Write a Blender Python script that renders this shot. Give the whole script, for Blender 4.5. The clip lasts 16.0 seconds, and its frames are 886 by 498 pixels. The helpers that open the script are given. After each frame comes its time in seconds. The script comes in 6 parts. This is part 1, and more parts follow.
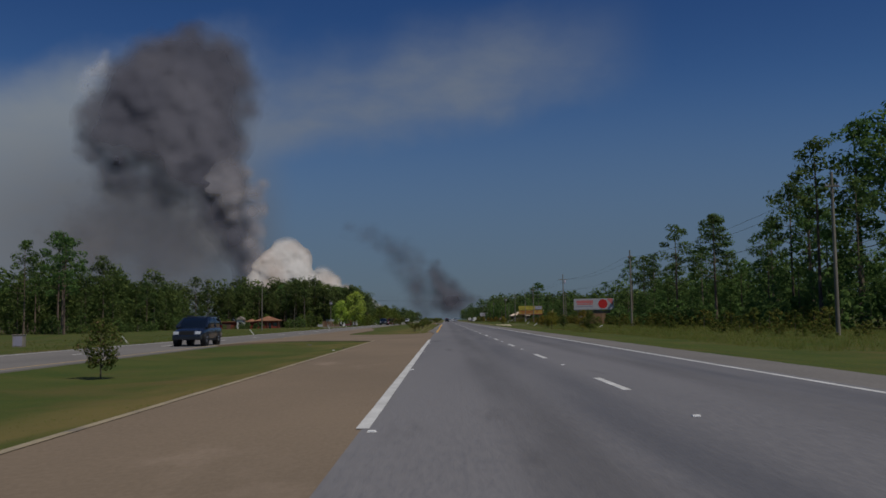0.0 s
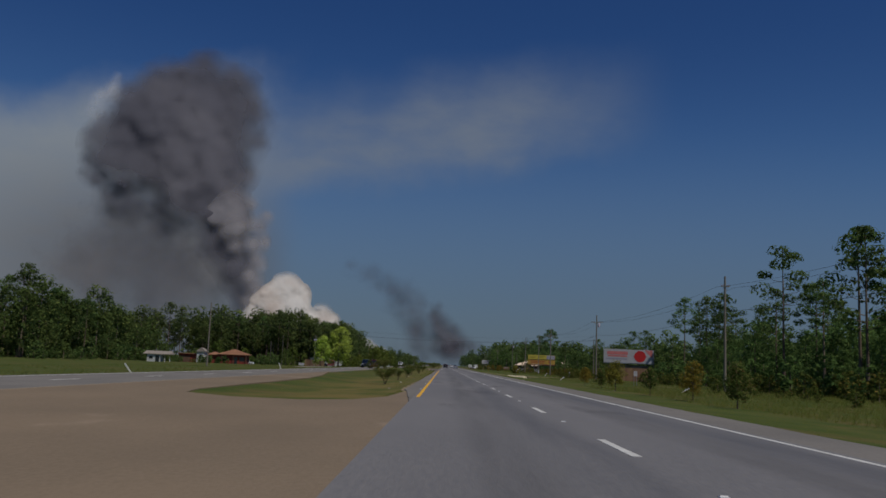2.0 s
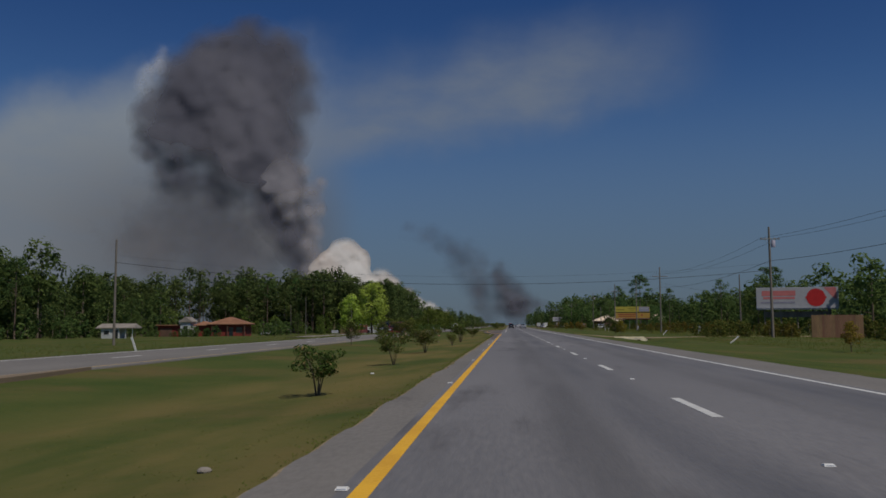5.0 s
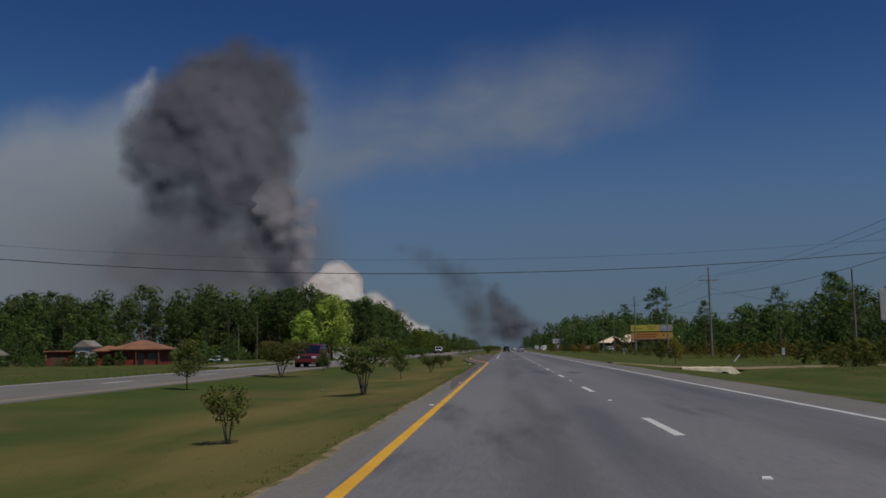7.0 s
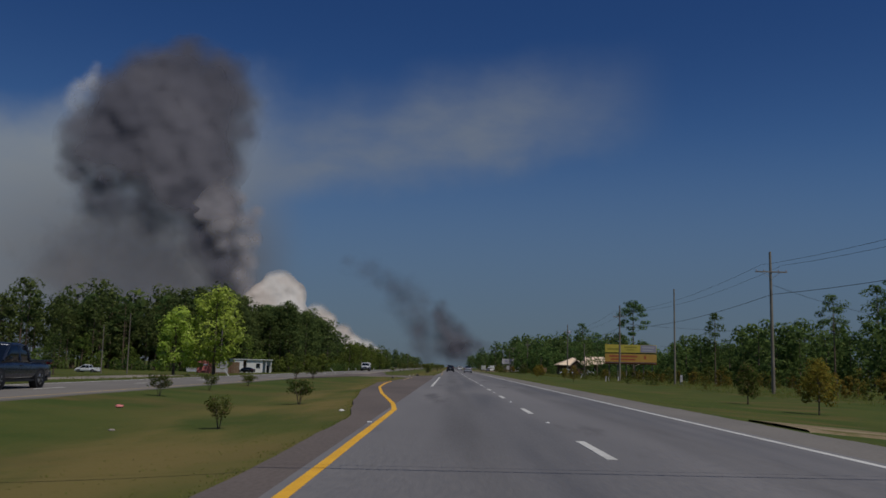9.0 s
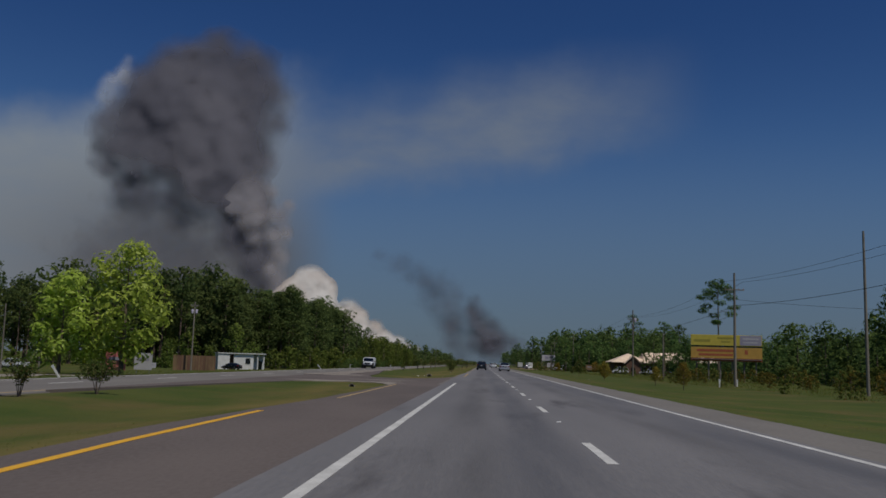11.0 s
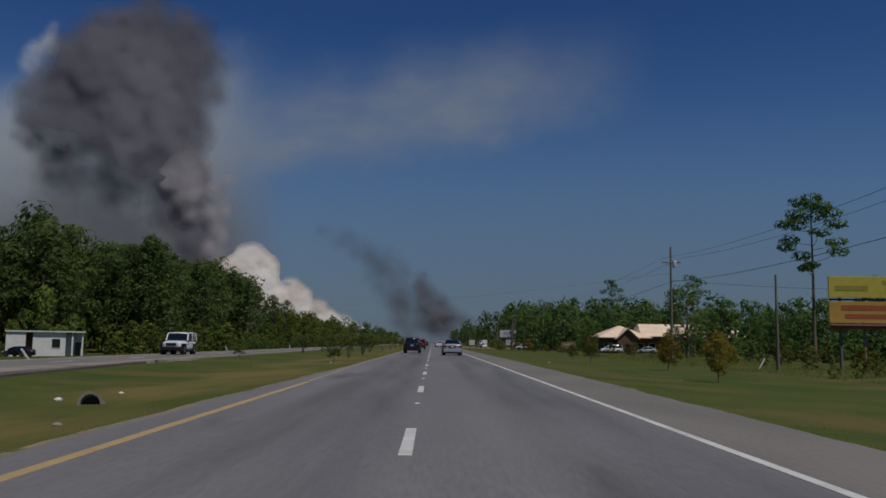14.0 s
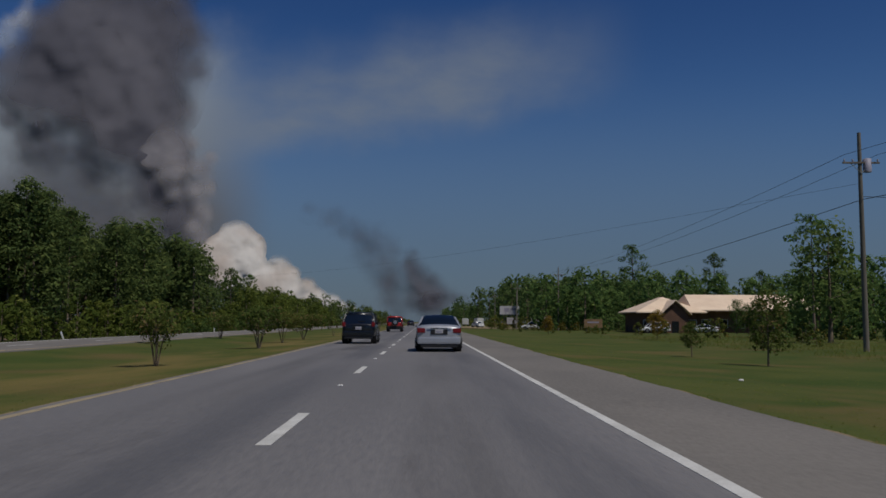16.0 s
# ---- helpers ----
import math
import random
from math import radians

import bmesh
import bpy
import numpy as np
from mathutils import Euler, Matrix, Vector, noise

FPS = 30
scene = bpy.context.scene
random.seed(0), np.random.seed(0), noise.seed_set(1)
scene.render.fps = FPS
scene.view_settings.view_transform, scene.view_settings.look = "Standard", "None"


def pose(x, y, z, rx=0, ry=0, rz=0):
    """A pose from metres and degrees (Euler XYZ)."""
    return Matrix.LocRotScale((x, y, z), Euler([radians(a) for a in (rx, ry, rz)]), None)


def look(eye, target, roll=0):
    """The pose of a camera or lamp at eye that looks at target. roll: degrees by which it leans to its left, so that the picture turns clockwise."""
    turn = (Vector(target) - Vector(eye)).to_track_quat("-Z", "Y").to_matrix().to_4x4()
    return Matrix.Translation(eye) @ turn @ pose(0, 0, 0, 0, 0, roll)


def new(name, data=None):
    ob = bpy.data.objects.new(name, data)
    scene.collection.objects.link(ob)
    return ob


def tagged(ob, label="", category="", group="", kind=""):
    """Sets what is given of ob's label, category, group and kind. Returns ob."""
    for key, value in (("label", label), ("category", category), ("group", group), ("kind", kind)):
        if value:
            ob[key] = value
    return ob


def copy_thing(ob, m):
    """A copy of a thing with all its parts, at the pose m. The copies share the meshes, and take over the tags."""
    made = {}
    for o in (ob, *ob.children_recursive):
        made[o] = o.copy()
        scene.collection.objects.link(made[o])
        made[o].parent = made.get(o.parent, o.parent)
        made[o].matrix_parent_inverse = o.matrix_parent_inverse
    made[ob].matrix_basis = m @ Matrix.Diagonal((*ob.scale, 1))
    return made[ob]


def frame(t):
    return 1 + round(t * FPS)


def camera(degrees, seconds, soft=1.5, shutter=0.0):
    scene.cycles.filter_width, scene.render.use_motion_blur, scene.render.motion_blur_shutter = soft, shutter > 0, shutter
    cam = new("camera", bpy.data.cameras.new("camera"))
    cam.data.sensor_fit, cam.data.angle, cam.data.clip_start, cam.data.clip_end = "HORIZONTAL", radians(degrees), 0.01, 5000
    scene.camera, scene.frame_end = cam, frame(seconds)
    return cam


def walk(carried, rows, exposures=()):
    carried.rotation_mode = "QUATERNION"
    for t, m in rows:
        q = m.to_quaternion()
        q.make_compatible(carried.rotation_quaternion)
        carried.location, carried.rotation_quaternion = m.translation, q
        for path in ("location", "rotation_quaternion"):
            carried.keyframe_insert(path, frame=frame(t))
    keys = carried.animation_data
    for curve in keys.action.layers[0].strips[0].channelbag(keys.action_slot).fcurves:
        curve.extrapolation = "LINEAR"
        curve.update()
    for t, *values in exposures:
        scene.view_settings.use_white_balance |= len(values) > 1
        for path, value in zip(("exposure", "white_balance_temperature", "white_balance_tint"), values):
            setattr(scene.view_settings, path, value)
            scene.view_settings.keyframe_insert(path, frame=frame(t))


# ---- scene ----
# seconds, x, y, z, yaw, pitch, roll
PATH = [
    (0.0, -3.04, -0.14, 1.22, 0.12, 4.56, 0.83),
    (0.5, -3.05, 12.39, 1.22, 0.70, 5.33, 0.40),
    (1.0, -2.99, 25.08, 1.22, 0.97, 5.15, 0.53),
    (1.5, -2.93, 37.74, 1.22, 1.16, 6.54, 0.07),
    (2.0, -2.91, 50.26, 1.22, 0.03, 7.48, -2.40),
    (2.5, -2.84, 62.93, 1.22, 1.30, 7.68, -1.93),
    (3.0, -2.77, 75.59, 1.22, 3.64, 5.94, -0.34),
    (3.5, -2.76, 88.07, 1.22, 4.70, 1.95, -1.70),
    (4.0, -2.76, 100.28, 1.22, 4.87, 2.09, -1.12),
    (4.5, -2.76, 112.51, 1.22, 4.51, 3.74, -0.10),
    (7.0, -2.37, 172.96, 1.22, 3.99, 6.43, 0.64),
    (7.5, -2.36, 184.86, 1.22, 2.78, 6.99, -1.65),
    (8.0, -2.32, 196.99, 1.22, 0.69, 5.83, -2.15),
    (8.5, -2.28, 209.30, 1.22, 1.07, 6.17, -1.14),
    (9.0, -2.29, 221.73, 1.22, 0.39, 7.59, -1.38),
    (9.5, -2.28, 234.02, 1.22, 0.87, 7.03, -1.73),
    (12.0, -1.07, 296.56, 1.22, 3.02, 7.50, -1.39),
    (12.5, -0.79, 309.08, 1.22, 2.46, 7.47, -1.06),
    (13.0, -0.45, 321.65, 1.22, 1.70, 8.32, -1.43),
    (13.5, -0.08, 334.17, 1.22, 0.53, 7.89, -0.51),
    (14.0, 0.28, 346.46, 1.22, -0.68, 6.04, -0.88),
    (14.5, 0.68, 358.72, 1.22, -0.32, 5.65, 0.09),
    (15.0, 1.07, 371.16, 1.22, -0.29, 5.49, 0.45),
    (15.5, 1.36, 383.71, 1.22, -0.75, 5.70, 0.53),
    (16.0, 1.58, 396.09, 1.22, -1.24, 4.70, -0.25),
]
cam = camera(53.22, 16.0, 1.6)
walk(cam, [(t, pose(x, y, z, 90 + pitch, roll, yaw)) for t, x, y, z, yaw, pitch, roll in PATH], [(0.0, -0.22), (16.0, -0.22)])

# ---------------------------------------------------------------- world and light
SUN_ELEV, SUN_AZ = 60.0, 134.0          # azimuth clockwise from +y


class Net:
    """Short hand for a node tree."""

    def __init__(self, tree, clear=True):
        self.t = tree
        if clear:
            tree.nodes.clear()

    def n(self, kind, **kw):
        node = self.t.nodes.new(kind)
        for k, v in kw.items():
            setattr(node, k, v)
        return node

    def put(self, sock, v):
        if isinstance(v, bpy.types.NodeSocket):
            self.t.links.new(v, sock)
        elif v is not None:
            sock.default_value = v

    def m(self, op, a, b=None, c=None):
        node = self.n("ShaderNodeMath", operation=op)
        for s, v in zip(node.inputs, (a, b, c)):
            self.put(s, v)
        return node.outputs[0]

    def ramp(self, v, lo, hi, a=0.0, b=1.0):
        node = self.n("ShaderNodeMapRange", interpolation_type="SMOOTHSTEP")
        for s, x in zip(node.inputs, (v, lo, hi, a, b)):
            self.put(s, x)
        return node.outputs[0]

    def noise(self, vec, scale, detail=4.0, rough=0.55):
        node = self.n("ShaderNodeTexNoise")
        self.put(node.inputs["Vector"], vec)
        self.put(node.inputs["Scale"], scale)
        self.put(node.inputs["Detail"], detail)
        self.put(node.inputs["Roughness"], rough)
        return node.outputs["Fac"]

    def mix(self, f, a, b, blend="MIX"):
        node = self.n("ShaderNodeMix", data_type="RGBA", blend_type=blend)
        self.put(node.inputs[0], f)
        self.put(node.inputs[6], a)
        self.put(node.inputs[7], b)
        return node.outputs[2]

    def scaled(self, vec, s):
        node = self.n("ShaderNodeVectorMath", operation="MULTIPLY")
        self.put(node.inputs[0], vec)
        self.put(node.inputs[1], s)
        return node.outputs[0]


world = bpy.data.worlds.new("world")
scene.world = world
world.use_nodes = True
w = Net(world.node_tree)
sky = w.n("ShaderNodeTexSky", sky_type="NISHITA", sun_disc=False, sun_elevation=radians(SUN_ELEV), sun_rotation=radians(SUN_AZ),
          altitude=0.0, air_density=1.0, dust_density=0.6, ozone_density=3.0)
direction = w.n("ShaderNodeTexCoord").outputs["Generated"]
sep = w.n("ShaderNodeSeparateXYZ")
w.put(sep.inputs[0], direction)
dx, dy, dz = sep.outputs
ahead = w.m("MAXIMUM", dy, 0.08)
u, v = w.m("DIVIDE", dx, ahead), w.m("DIVIDE", dz, ahead)
front = w.ramp(dy, 0.15, 0.5)
blue = w.mix(1.0, sky.outputs[0], (0.50, 0.705, 0.95, 1), "MULTIPLY")
up = w.ramp(dz, 0.10, 0.40)
blue = w.mix(up, blue, w.mix(1.0, blue, (0.46, 0.62, 0.82, 1), "MULTIPLY"))
# low haze of drifting smoke over the horizon
low = w.m("MULTIPLY", w.ramp(v, 0.30, 0.03), front)
blue = w.mix(w.m("MULTIPLY", low, 0.66), blue, (1.50, 1.92, 2.74, 1))
wide = w.noise(direction, 5.0, 5.0)
fine = w.noise(w.scaled(direction, (1.0, 1.0, 2.2)), 13.0, 6.0)
rough_edge = w.m("MULTIPLY", w.m("SUBTRACT", wide, 0.5), 0.16)
# thin veil of smoke drifting off to the one side of the column
crest = w.m("ADD", w.m("MULTIPLY", w.m("ADD", u, 0.5), 0.20), 0.268)
veil = w.ramp(w.m("SUBTRACT", w.m("ADD", v, rough_edge), crest), 0.035, -0.05)
veil = w.m("MULTIPLY", veil, w.ramp(w.m("ADD", u, w.m("MULTIPLY", rough_edge, 0.5)), -0.165, -0.275))
veil = w.m("MULTIPLY", veil, w.ramp(v, 0.0, 0.10, 0.55, 1.0))
veil = w.m("MULTIPLY", w.m("MULTIPLY", veil, front), w.ramp(fine, 0.2, 0.7, 0.82, 0.97))
shade = w.m("MULTIPLY", w.ramp(v, 0.27, 0.10), w.ramp(u, -0.62, -0.34, 0.35, 1.0))
veil_col = w.mix(shade, (3.55, 4.05, 4.65, 1), (1.70, 1.68, 1.80, 1))
blue = w.mix(veil, blue, veil_col)
# pale streak of old smoke blown to the other side
line = w.m("ADD", w.m("MULTIPLY", w.m("ADD", u, 0.18), 0.17), 0.195)
off = w.m("SUBTRACT", w.m("ADD", v, w.m("MULTIPLY", rough_edge, 0.7)), line)
streak = w.m("MULTIPLY", w.ramp(off, -0.025, 0.03), w.ramp(off, 0.15, 0.03))
streak = w.m("MULTIPLY", streak, w.ramp(u, -0.34, -0.16))
streak = w.m("MULTIPLY", streak, w.ramp(u, 0.27, 0.06))
streak = w.m("MULTIPLY", w.m("MULTIPLY", streak, front), w.ramp(fine, 0.22, 0.7, 0.5, 0.85))
blue = w.mix(streak, blue, (2.65, 3.15, 4.0, 1))
bg = w.n("ShaderNodeBackground")
w.put(bg.inputs[0], blue)
w.put(bg.inputs[1], 0.062)
w.put(w.n("ShaderNodeOutputWorld").inputs[0], bg.outputs[0])

sun = new("sun", bpy.data.lights.new("sun", "SUN"))
sun.data.energy, sun.data.angle, sun.data.color = 3.0, radians(0.53), (1.0, 0.95, 0.87)
a, e = radians(SUN_AZ), radians(SUN_ELEV)
sun.matrix_basis = look((math.sin(a) * math.cos(e) * 50, math.cos(a) * math.cos(e) * 50, math.sin(e) * 50), (0, 0, 0))


# ---------------------------------------------------------------- materials
def lin(r, g, b):
    """Linear colour from 0-255 values."""
    f = lambda c: c / 12.92 if c <= 0.04045 else ((c + 0.055) / 1.055) ** 2.4
    return (f(r / 255), f(g / 255), f(b / 255), 1)


def material(name, c1, c2, rough=0.85, wide=0.4, fine=9.0, c3=None, spots=(0.62, 0.72), stretch=(1, 1, 1), bump=0.25, metal=0.0, vary=0.0,
             spec=0.35, spot_scale=0.25, coat=0.0, sheer=0.0):
    """Two colours mixed by broad and fine noise, with spots of a third, fine relief and a shift from object to object."""
    mat = bpy.data.materials.new(name)
    mat.use_nodes = True
    k = Net(mat.node_tree)
    pos = k.scaled(k.n("ShaderNodeNewGeometry").outputs["Position"], stretch)
    big, small = k.noise(pos, wide, 4.0), k.noise(pos, fine, 5.0, 0.65)
    both = k.m("ADD", k.m("MULTIPLY", big, 0.6), k.m("MULTIPLY", small, 0.4))
    col = k.mix(k.ramp(both, 0.36, 0.64), c1, c2)
    if c3:
        spot = k.noise(pos, spot_scale, 6.0, 0.6)
        col = k.mix(k.ramp(spot, *spots), col, c3)
    if vary:
        rnd = k.n("ShaderNodeObjectInfo").outputs["Random"]
        hsv = k.n("ShaderNodeHueSaturation")
        k.put(hsv.inputs["Hue"], k.m("ADD", k.m("MULTIPLY", k.m("SUBTRACT", rnd, 0.5), vary * 0.12), 0.5))
        k.put(hsv.inputs["Value"], k.m("ADD", k.m("MULTIPLY", k.m("SUBTRACT", rnd, 0.5), vary), 1.0))
        k.put(hsv.inputs["Color"], col)
        col = hsv.outputs[0]
    p = k.n("ShaderNodeBsdfPrincipled")
    k.put(p.inputs["Base Color"], col)
    k.put(p.inputs["Roughness"], k.ramp(small, 0.3, 0.7, max(rough - 0.08, 0.02), min(rough + 0.08, 1)))
    k.put(p.inputs["Metallic"], metal)
    k.put(p.inputs["Specular IOR Level"], spec)
    k.put(p.inputs["Coat Weight"], coat)
    if bump:
        b = k.n("ShaderNodeBump")
        k.put(b.inputs["Strength"], bump)
        k.put(b.inputs["Distance"], 0.02)
        k.put(b.inputs["Height"], small)
        k.put(p.inputs["Normal"], b.outputs[0])
    out = p.outputs[0]
    if sheer:
        tr = k.n("ShaderNodeBsdfTranslucent")
        k.put(tr.inputs[0], col)
        mx = k.n("ShaderNodeMixShader")
        k.put(mx.inputs[0], sheer)
        k.put(mx.inputs[1], out)
        k.put(mx.inputs[2], tr.outputs[0])
        out = mx.outputs[0]
    k.put(k.n("ShaderNodeOutputMaterial").inputs[0], out)
    return mat


def foliage(name, c1, c2, c3=None, vary=0.35, wide=0.12):
    """Leaves: colour shifts from spray to spray and from tree to tree; some light passes through."""
    mat = bpy.data.materials.new(name)
    mat.use_nodes = True
    k = Net(mat.node_tree)
    geo = k.n("ShaderNodeNewGeometry")
    isl = geo.outputs["Random Per Island"]
    patch = k.noise(geo.outputs["Position"], wide, 3.0)
    f = k.m("ADD", k.m("MULTIPLY", isl, 0.25), k.m("MULTIPLY", k.ramp(patch, 0.32, 0.68), 0.75))
    col = k.mix(f, c1, c2)
    if c3:
        col = k.mix(k.ramp(isl, 0.82, 0.95), col, c3)
    rnd = k.n("ShaderNodeObjectInfo").outputs["Random"]
    hsv = k.n("ShaderNodeHueSaturation")
    k.put(hsv.inputs["Hue"], k.m("ADD", k.m("MULTIPLY", k.m("SUBTRACT", rnd, 0.5), vary * 0.10), 0.5))
    k.put(hsv.inputs["Value"], k.m("ADD", k.m("MULTIPLY", k.m("SUBTRACT", rnd, 0.5), vary), 1.0))
    k.put(hsv.inputs["Color"], col)
    d, t = k.n("ShaderNodeBsdfDiffuse"), k.n("ShaderNodeBsdfTranslucent")
    k.put(d.inputs[0], hsv.outputs[0])
    k.put(t.inputs[0], hsv.outputs[0])
    mx = k.n("ShaderNodeMixShader")
    k.put(mx.inputs[0], 0.5)
    k.put(mx.inputs[1], d.outputs[0])
    k.put(mx.inputs[2], t.outputs[0])
    k.put(k.n("ShaderNodeOutputMaterial").inputs[0], mx.outputs[0])
    return mat


def smoke_mat(name, c1, c2, scale=0.006, soft=0.5, ragged=0.35, billow=60.0):
    """Smoke: light scattered many times, so shading is soft; as clear as the "smoke_depth" of each point says."""
    mat = bpy.data.materials.new(name)
    mat.use_nodes = True
    k = Net(mat.node_tree)
    geo = k.n("ShaderNodeNewGeometry")
    pos = geo.outputs["Position"]
    col = k.mix(k.ramp(k.noise(pos, scale, 3.0, 0.5), 0.3, 0.7), c1, c2)
    relief = k.n("ShaderNodeBump")
    k.put(relief.inputs["Strength"], 1.0)
    k.put(relief.inputs["Distance"], billow)
    k.put(relief.inputs["Height"], k.noise(pos, scale * 1.8, 2.5, 0.45))
    bend = k.n("ShaderNodeVectorMath", operation="ADD")
    k.put(bend.inputs[0], k.scaled(relief.outputs[0], (1 - soft,) * 3))
    bend.inputs[1].default_value = (0.45 * soft, -0.45 * soft, 0.6 * soft)
    unit = k.n("ShaderNodeVectorMath", operation="NORMALIZE")
    k.put(unit.inputs[0], bend.outputs[0])
    d, t = k.n("ShaderNodeBsdfDiffuse"), k.n("ShaderNodeBsdfTranslucent")
    k.put(d.inputs[0], col)
    k.put(t.inputs[0], col)
    k.put(d.inputs["Normal"], unit.outputs[0])
    mx = k.n("ShaderNodeMixShader")
    k.put(mx.inputs[0], 0.2)
    k.put(mx.inputs[1], d.outputs[0])
    k.put(mx.inputs[2], t.outputs[0])
    dens = k.n("ShaderNodeAttribute", attribute_name="smoke_depth").outputs["Fac"]
    torn = k.m("MULTIPLY", k.m("SUBTRACT", k.noise(pos, scale * 2.4, 4.0, 0.5), 0.5), ragged * 2)
    f = k.ramp(k.m("ADD", dens, k.m("MULTIPLY", torn, k.m("SUBTRACT", 1.15, dens))), 0.06, 0.95)
    a2 = k.n("ShaderNodeMixShader")
    k.put(a2.inputs[0], f)
    k.put(a2.inputs[1], k.n("ShaderNodeBsdfTransparent").outputs[0])
    k.put(a2.inputs[2], mx.outputs[0])
    k.put(k.n("ShaderNodeOutputMaterial").inputs[0], a2.outputs[0])
    return mat


def plain(name, col, rough=0.5, metal=0.0, vary=0.0, emit=0.0, spec=0.5, coat=0.0):
    c2 = tuple(x * 0.86 for x in col[:3]) + (1,)
    mat = material(name, col, c2, rough, 1.5, 30.0, bump=0.05, metal=metal, vary=vary, spec=spec, coat=coat)
    if emit:
        p = next(x for x in mat.node_tree.nodes if x.type == "BSDF_PRINCIPLED")
        p.inputs["Emission Color"].default_value = col
        p.inputs["Emission Strength"].default_value = emit
    return mat


M_GRASS = material("grass", lin(60, 75, 31), lin(80, 85, 41), 0.95, 0.22, 6.0, lin(95, 85, 50), (0.47, 0.70), bump=0.6, spot_scale=0.16, spec=0.1)


def drier_between(mat, x0, x1, tone):
    """Grass that dries out between two lines along the road, in broad patches."""
    t = mat.node_tree
    p = next(x for x in t.nodes if x.type == "BSDF_PRINCIPLED")
    old = p.inputs["Base Color"].links[0].from_socket
    k = Net(t, False)
    pos = k.n("ShaderNodeNewGeometry").outputs["Position"]
    sp = k.n("ShaderNodeSeparateXYZ")
    k.put(sp.inputs[0], pos)
    band = k.m("MULTIPLY", k.ramp(sp.outputs[0], x0 - 2, x0 + 2), k.ramp(sp.outputs[0], x1 + 2, x1 - 2))
    f = k.m("MULTIPLY", band, k.ramp(k.noise(k.scaled(pos, (1.0, 0.3, 1.0)), 0.35, 5.0), 0.36, 0.62, 0.08, 0.85))
    k.put(p.inputs["Base Color"], k.mix(f, old, tone))


drier_between(M_GRASS, -10, -4.5, lin(112, 99, 58))
M_BLADE = foliage("grass_blades", lin(98, 110, 52), lin(112, 116, 62), lin(132, 120, 78), 0.0, 0.3)
M_ASPHALT = material("asphalt", lin(102, 100, 100), lin(117, 114, 113), 0.78, 0.22, 16.0, lin(80, 77, 76), (0.57, 0.72), (1.0, 0.16, 1.0), 0.35, spec=0.5, spot_scale=0.45)


def drip_bands(mat, centres, half, tone):
    """Adds the darker band of oil drips that runs down the middle of each lane, broken up by noise."""
    t = mat.node_tree
    p = next(x for x in t.nodes if x.type == "BSDF_PRINCIPLED")
    old = p.inputs["Base Color"].links[0].from_socket
    k = Net(t, False)
    pos = k.n("ShaderNodeNewGeometry").outputs["Position"]
    sp = k.n("ShaderNodeSeparateXYZ")
    k.put(sp.inputs[0], pos)
    band = 0.0
    for c in centres:
        b = k.ramp(k.m("ABSOLUTE", k.m("SUBTRACT", sp.outputs[0], c)), half, half * 0.2)
        band = k.m("MAXIMUM", b, band)
    rough = k.noise(k.scaled(pos, (1.0, 0.08, 1.0)), 0.9, 5.0)
    f = k.m("MULTIPLY", band, k.ramp(rough, 0.3, 0.7, 0.15, 0.75))
    k.put(p.inputs["Base Color"], k.mix(f, old, tone))
    return mat


drip_bands(M_ASPHALT, (-1.95, 1.9), 0.75, lin(82, 80, 79))
drip_bands(M_ASPHALT, (2.95, -0.8), 0.85, lin(77, 77, 80))
M_SHOULDER = material("shoulder_asphalt", lin(121, 116, 110), lin(108, 104, 99), 0.9, 0.35, 14.0, lin(92, 88, 84), (0.64, 0.78), (1.0, 0.35, 1.0), 0.4, spec=0.2, spot_scale=0.5)
M_TAN = material("tan_chip_seal", lin(128, 112, 93), lin(117, 103, 86), 0.92, 0.25, 18.0, lin(152, 134, 116), (0.58, 0.72), (1.0, 0.5, 1.0), 0.5, spec=0.15, spot_scale=0.2)
M_BROWN = material("brown_asphalt", lin(104, 95, 90), lin(92, 84, 80), 0.9, 0.3, 16.0, lin(80, 74, 71), (0.6, 0.75), (1, 0.4, 1), 0.4, spec=0.2)
M_CONCRETE = material("worn_concrete", lin(146, 137, 126), lin(126, 118, 109), 0.9, 0.6, 10.0, lin(106, 98, 91), (0.5, 0.68), bump=0.3, spec=0.2)
M_PALE_CONCRETE = material("pale_concrete", lin(238, 224, 192), lin(220, 204, 172), 0.9, 0.8, 10.0, lin(150, 142, 130), (0.62, 0.78), bump=0.3, spec=0.2)
M_SAND = material("sandy_dirt", lin(146, 131, 107), lin(118, 104, 80), 0.95, 0.5, 12.0, lin(94, 90, 52), (0.5, 0.62), bump=0.6, spec=0.1, spot_scale=0.8)
M_WHITE_PAINT = material("white_road_paint", lin(206, 204, 198), lin(180, 178, 172), 0.7, 1.2, 25.0, lin(150, 148, 146), (0.66, 0.8), bump=0.1, spot_scale=2.0)
M_YELLOW_PAINT = material("yellow_road_paint", lin(226, 172, 48), lin(208, 154, 44), 0.7, 1.2, 25.0, lin(150, 126, 70), (0.68, 0.82), bump=0.1, spot_scale=2.0)
M_FADED_YELLOW = material("faded_yellow_paint", lin(176, 150, 104), lin(160, 136, 96), 0.8, 1.0, 20.0, lin(140, 120, 92), (0.56, 0.7), bump=0.1, spot_scale=1.5)
M_PALE_LINE = material("pale_worn_paint", lin(158, 144, 116), lin(142, 129, 106), 0.8, 1.0, 20.0, lin(118, 110, 98), (0.5, 0.66), bump=0.1, spot_scale=1.5)
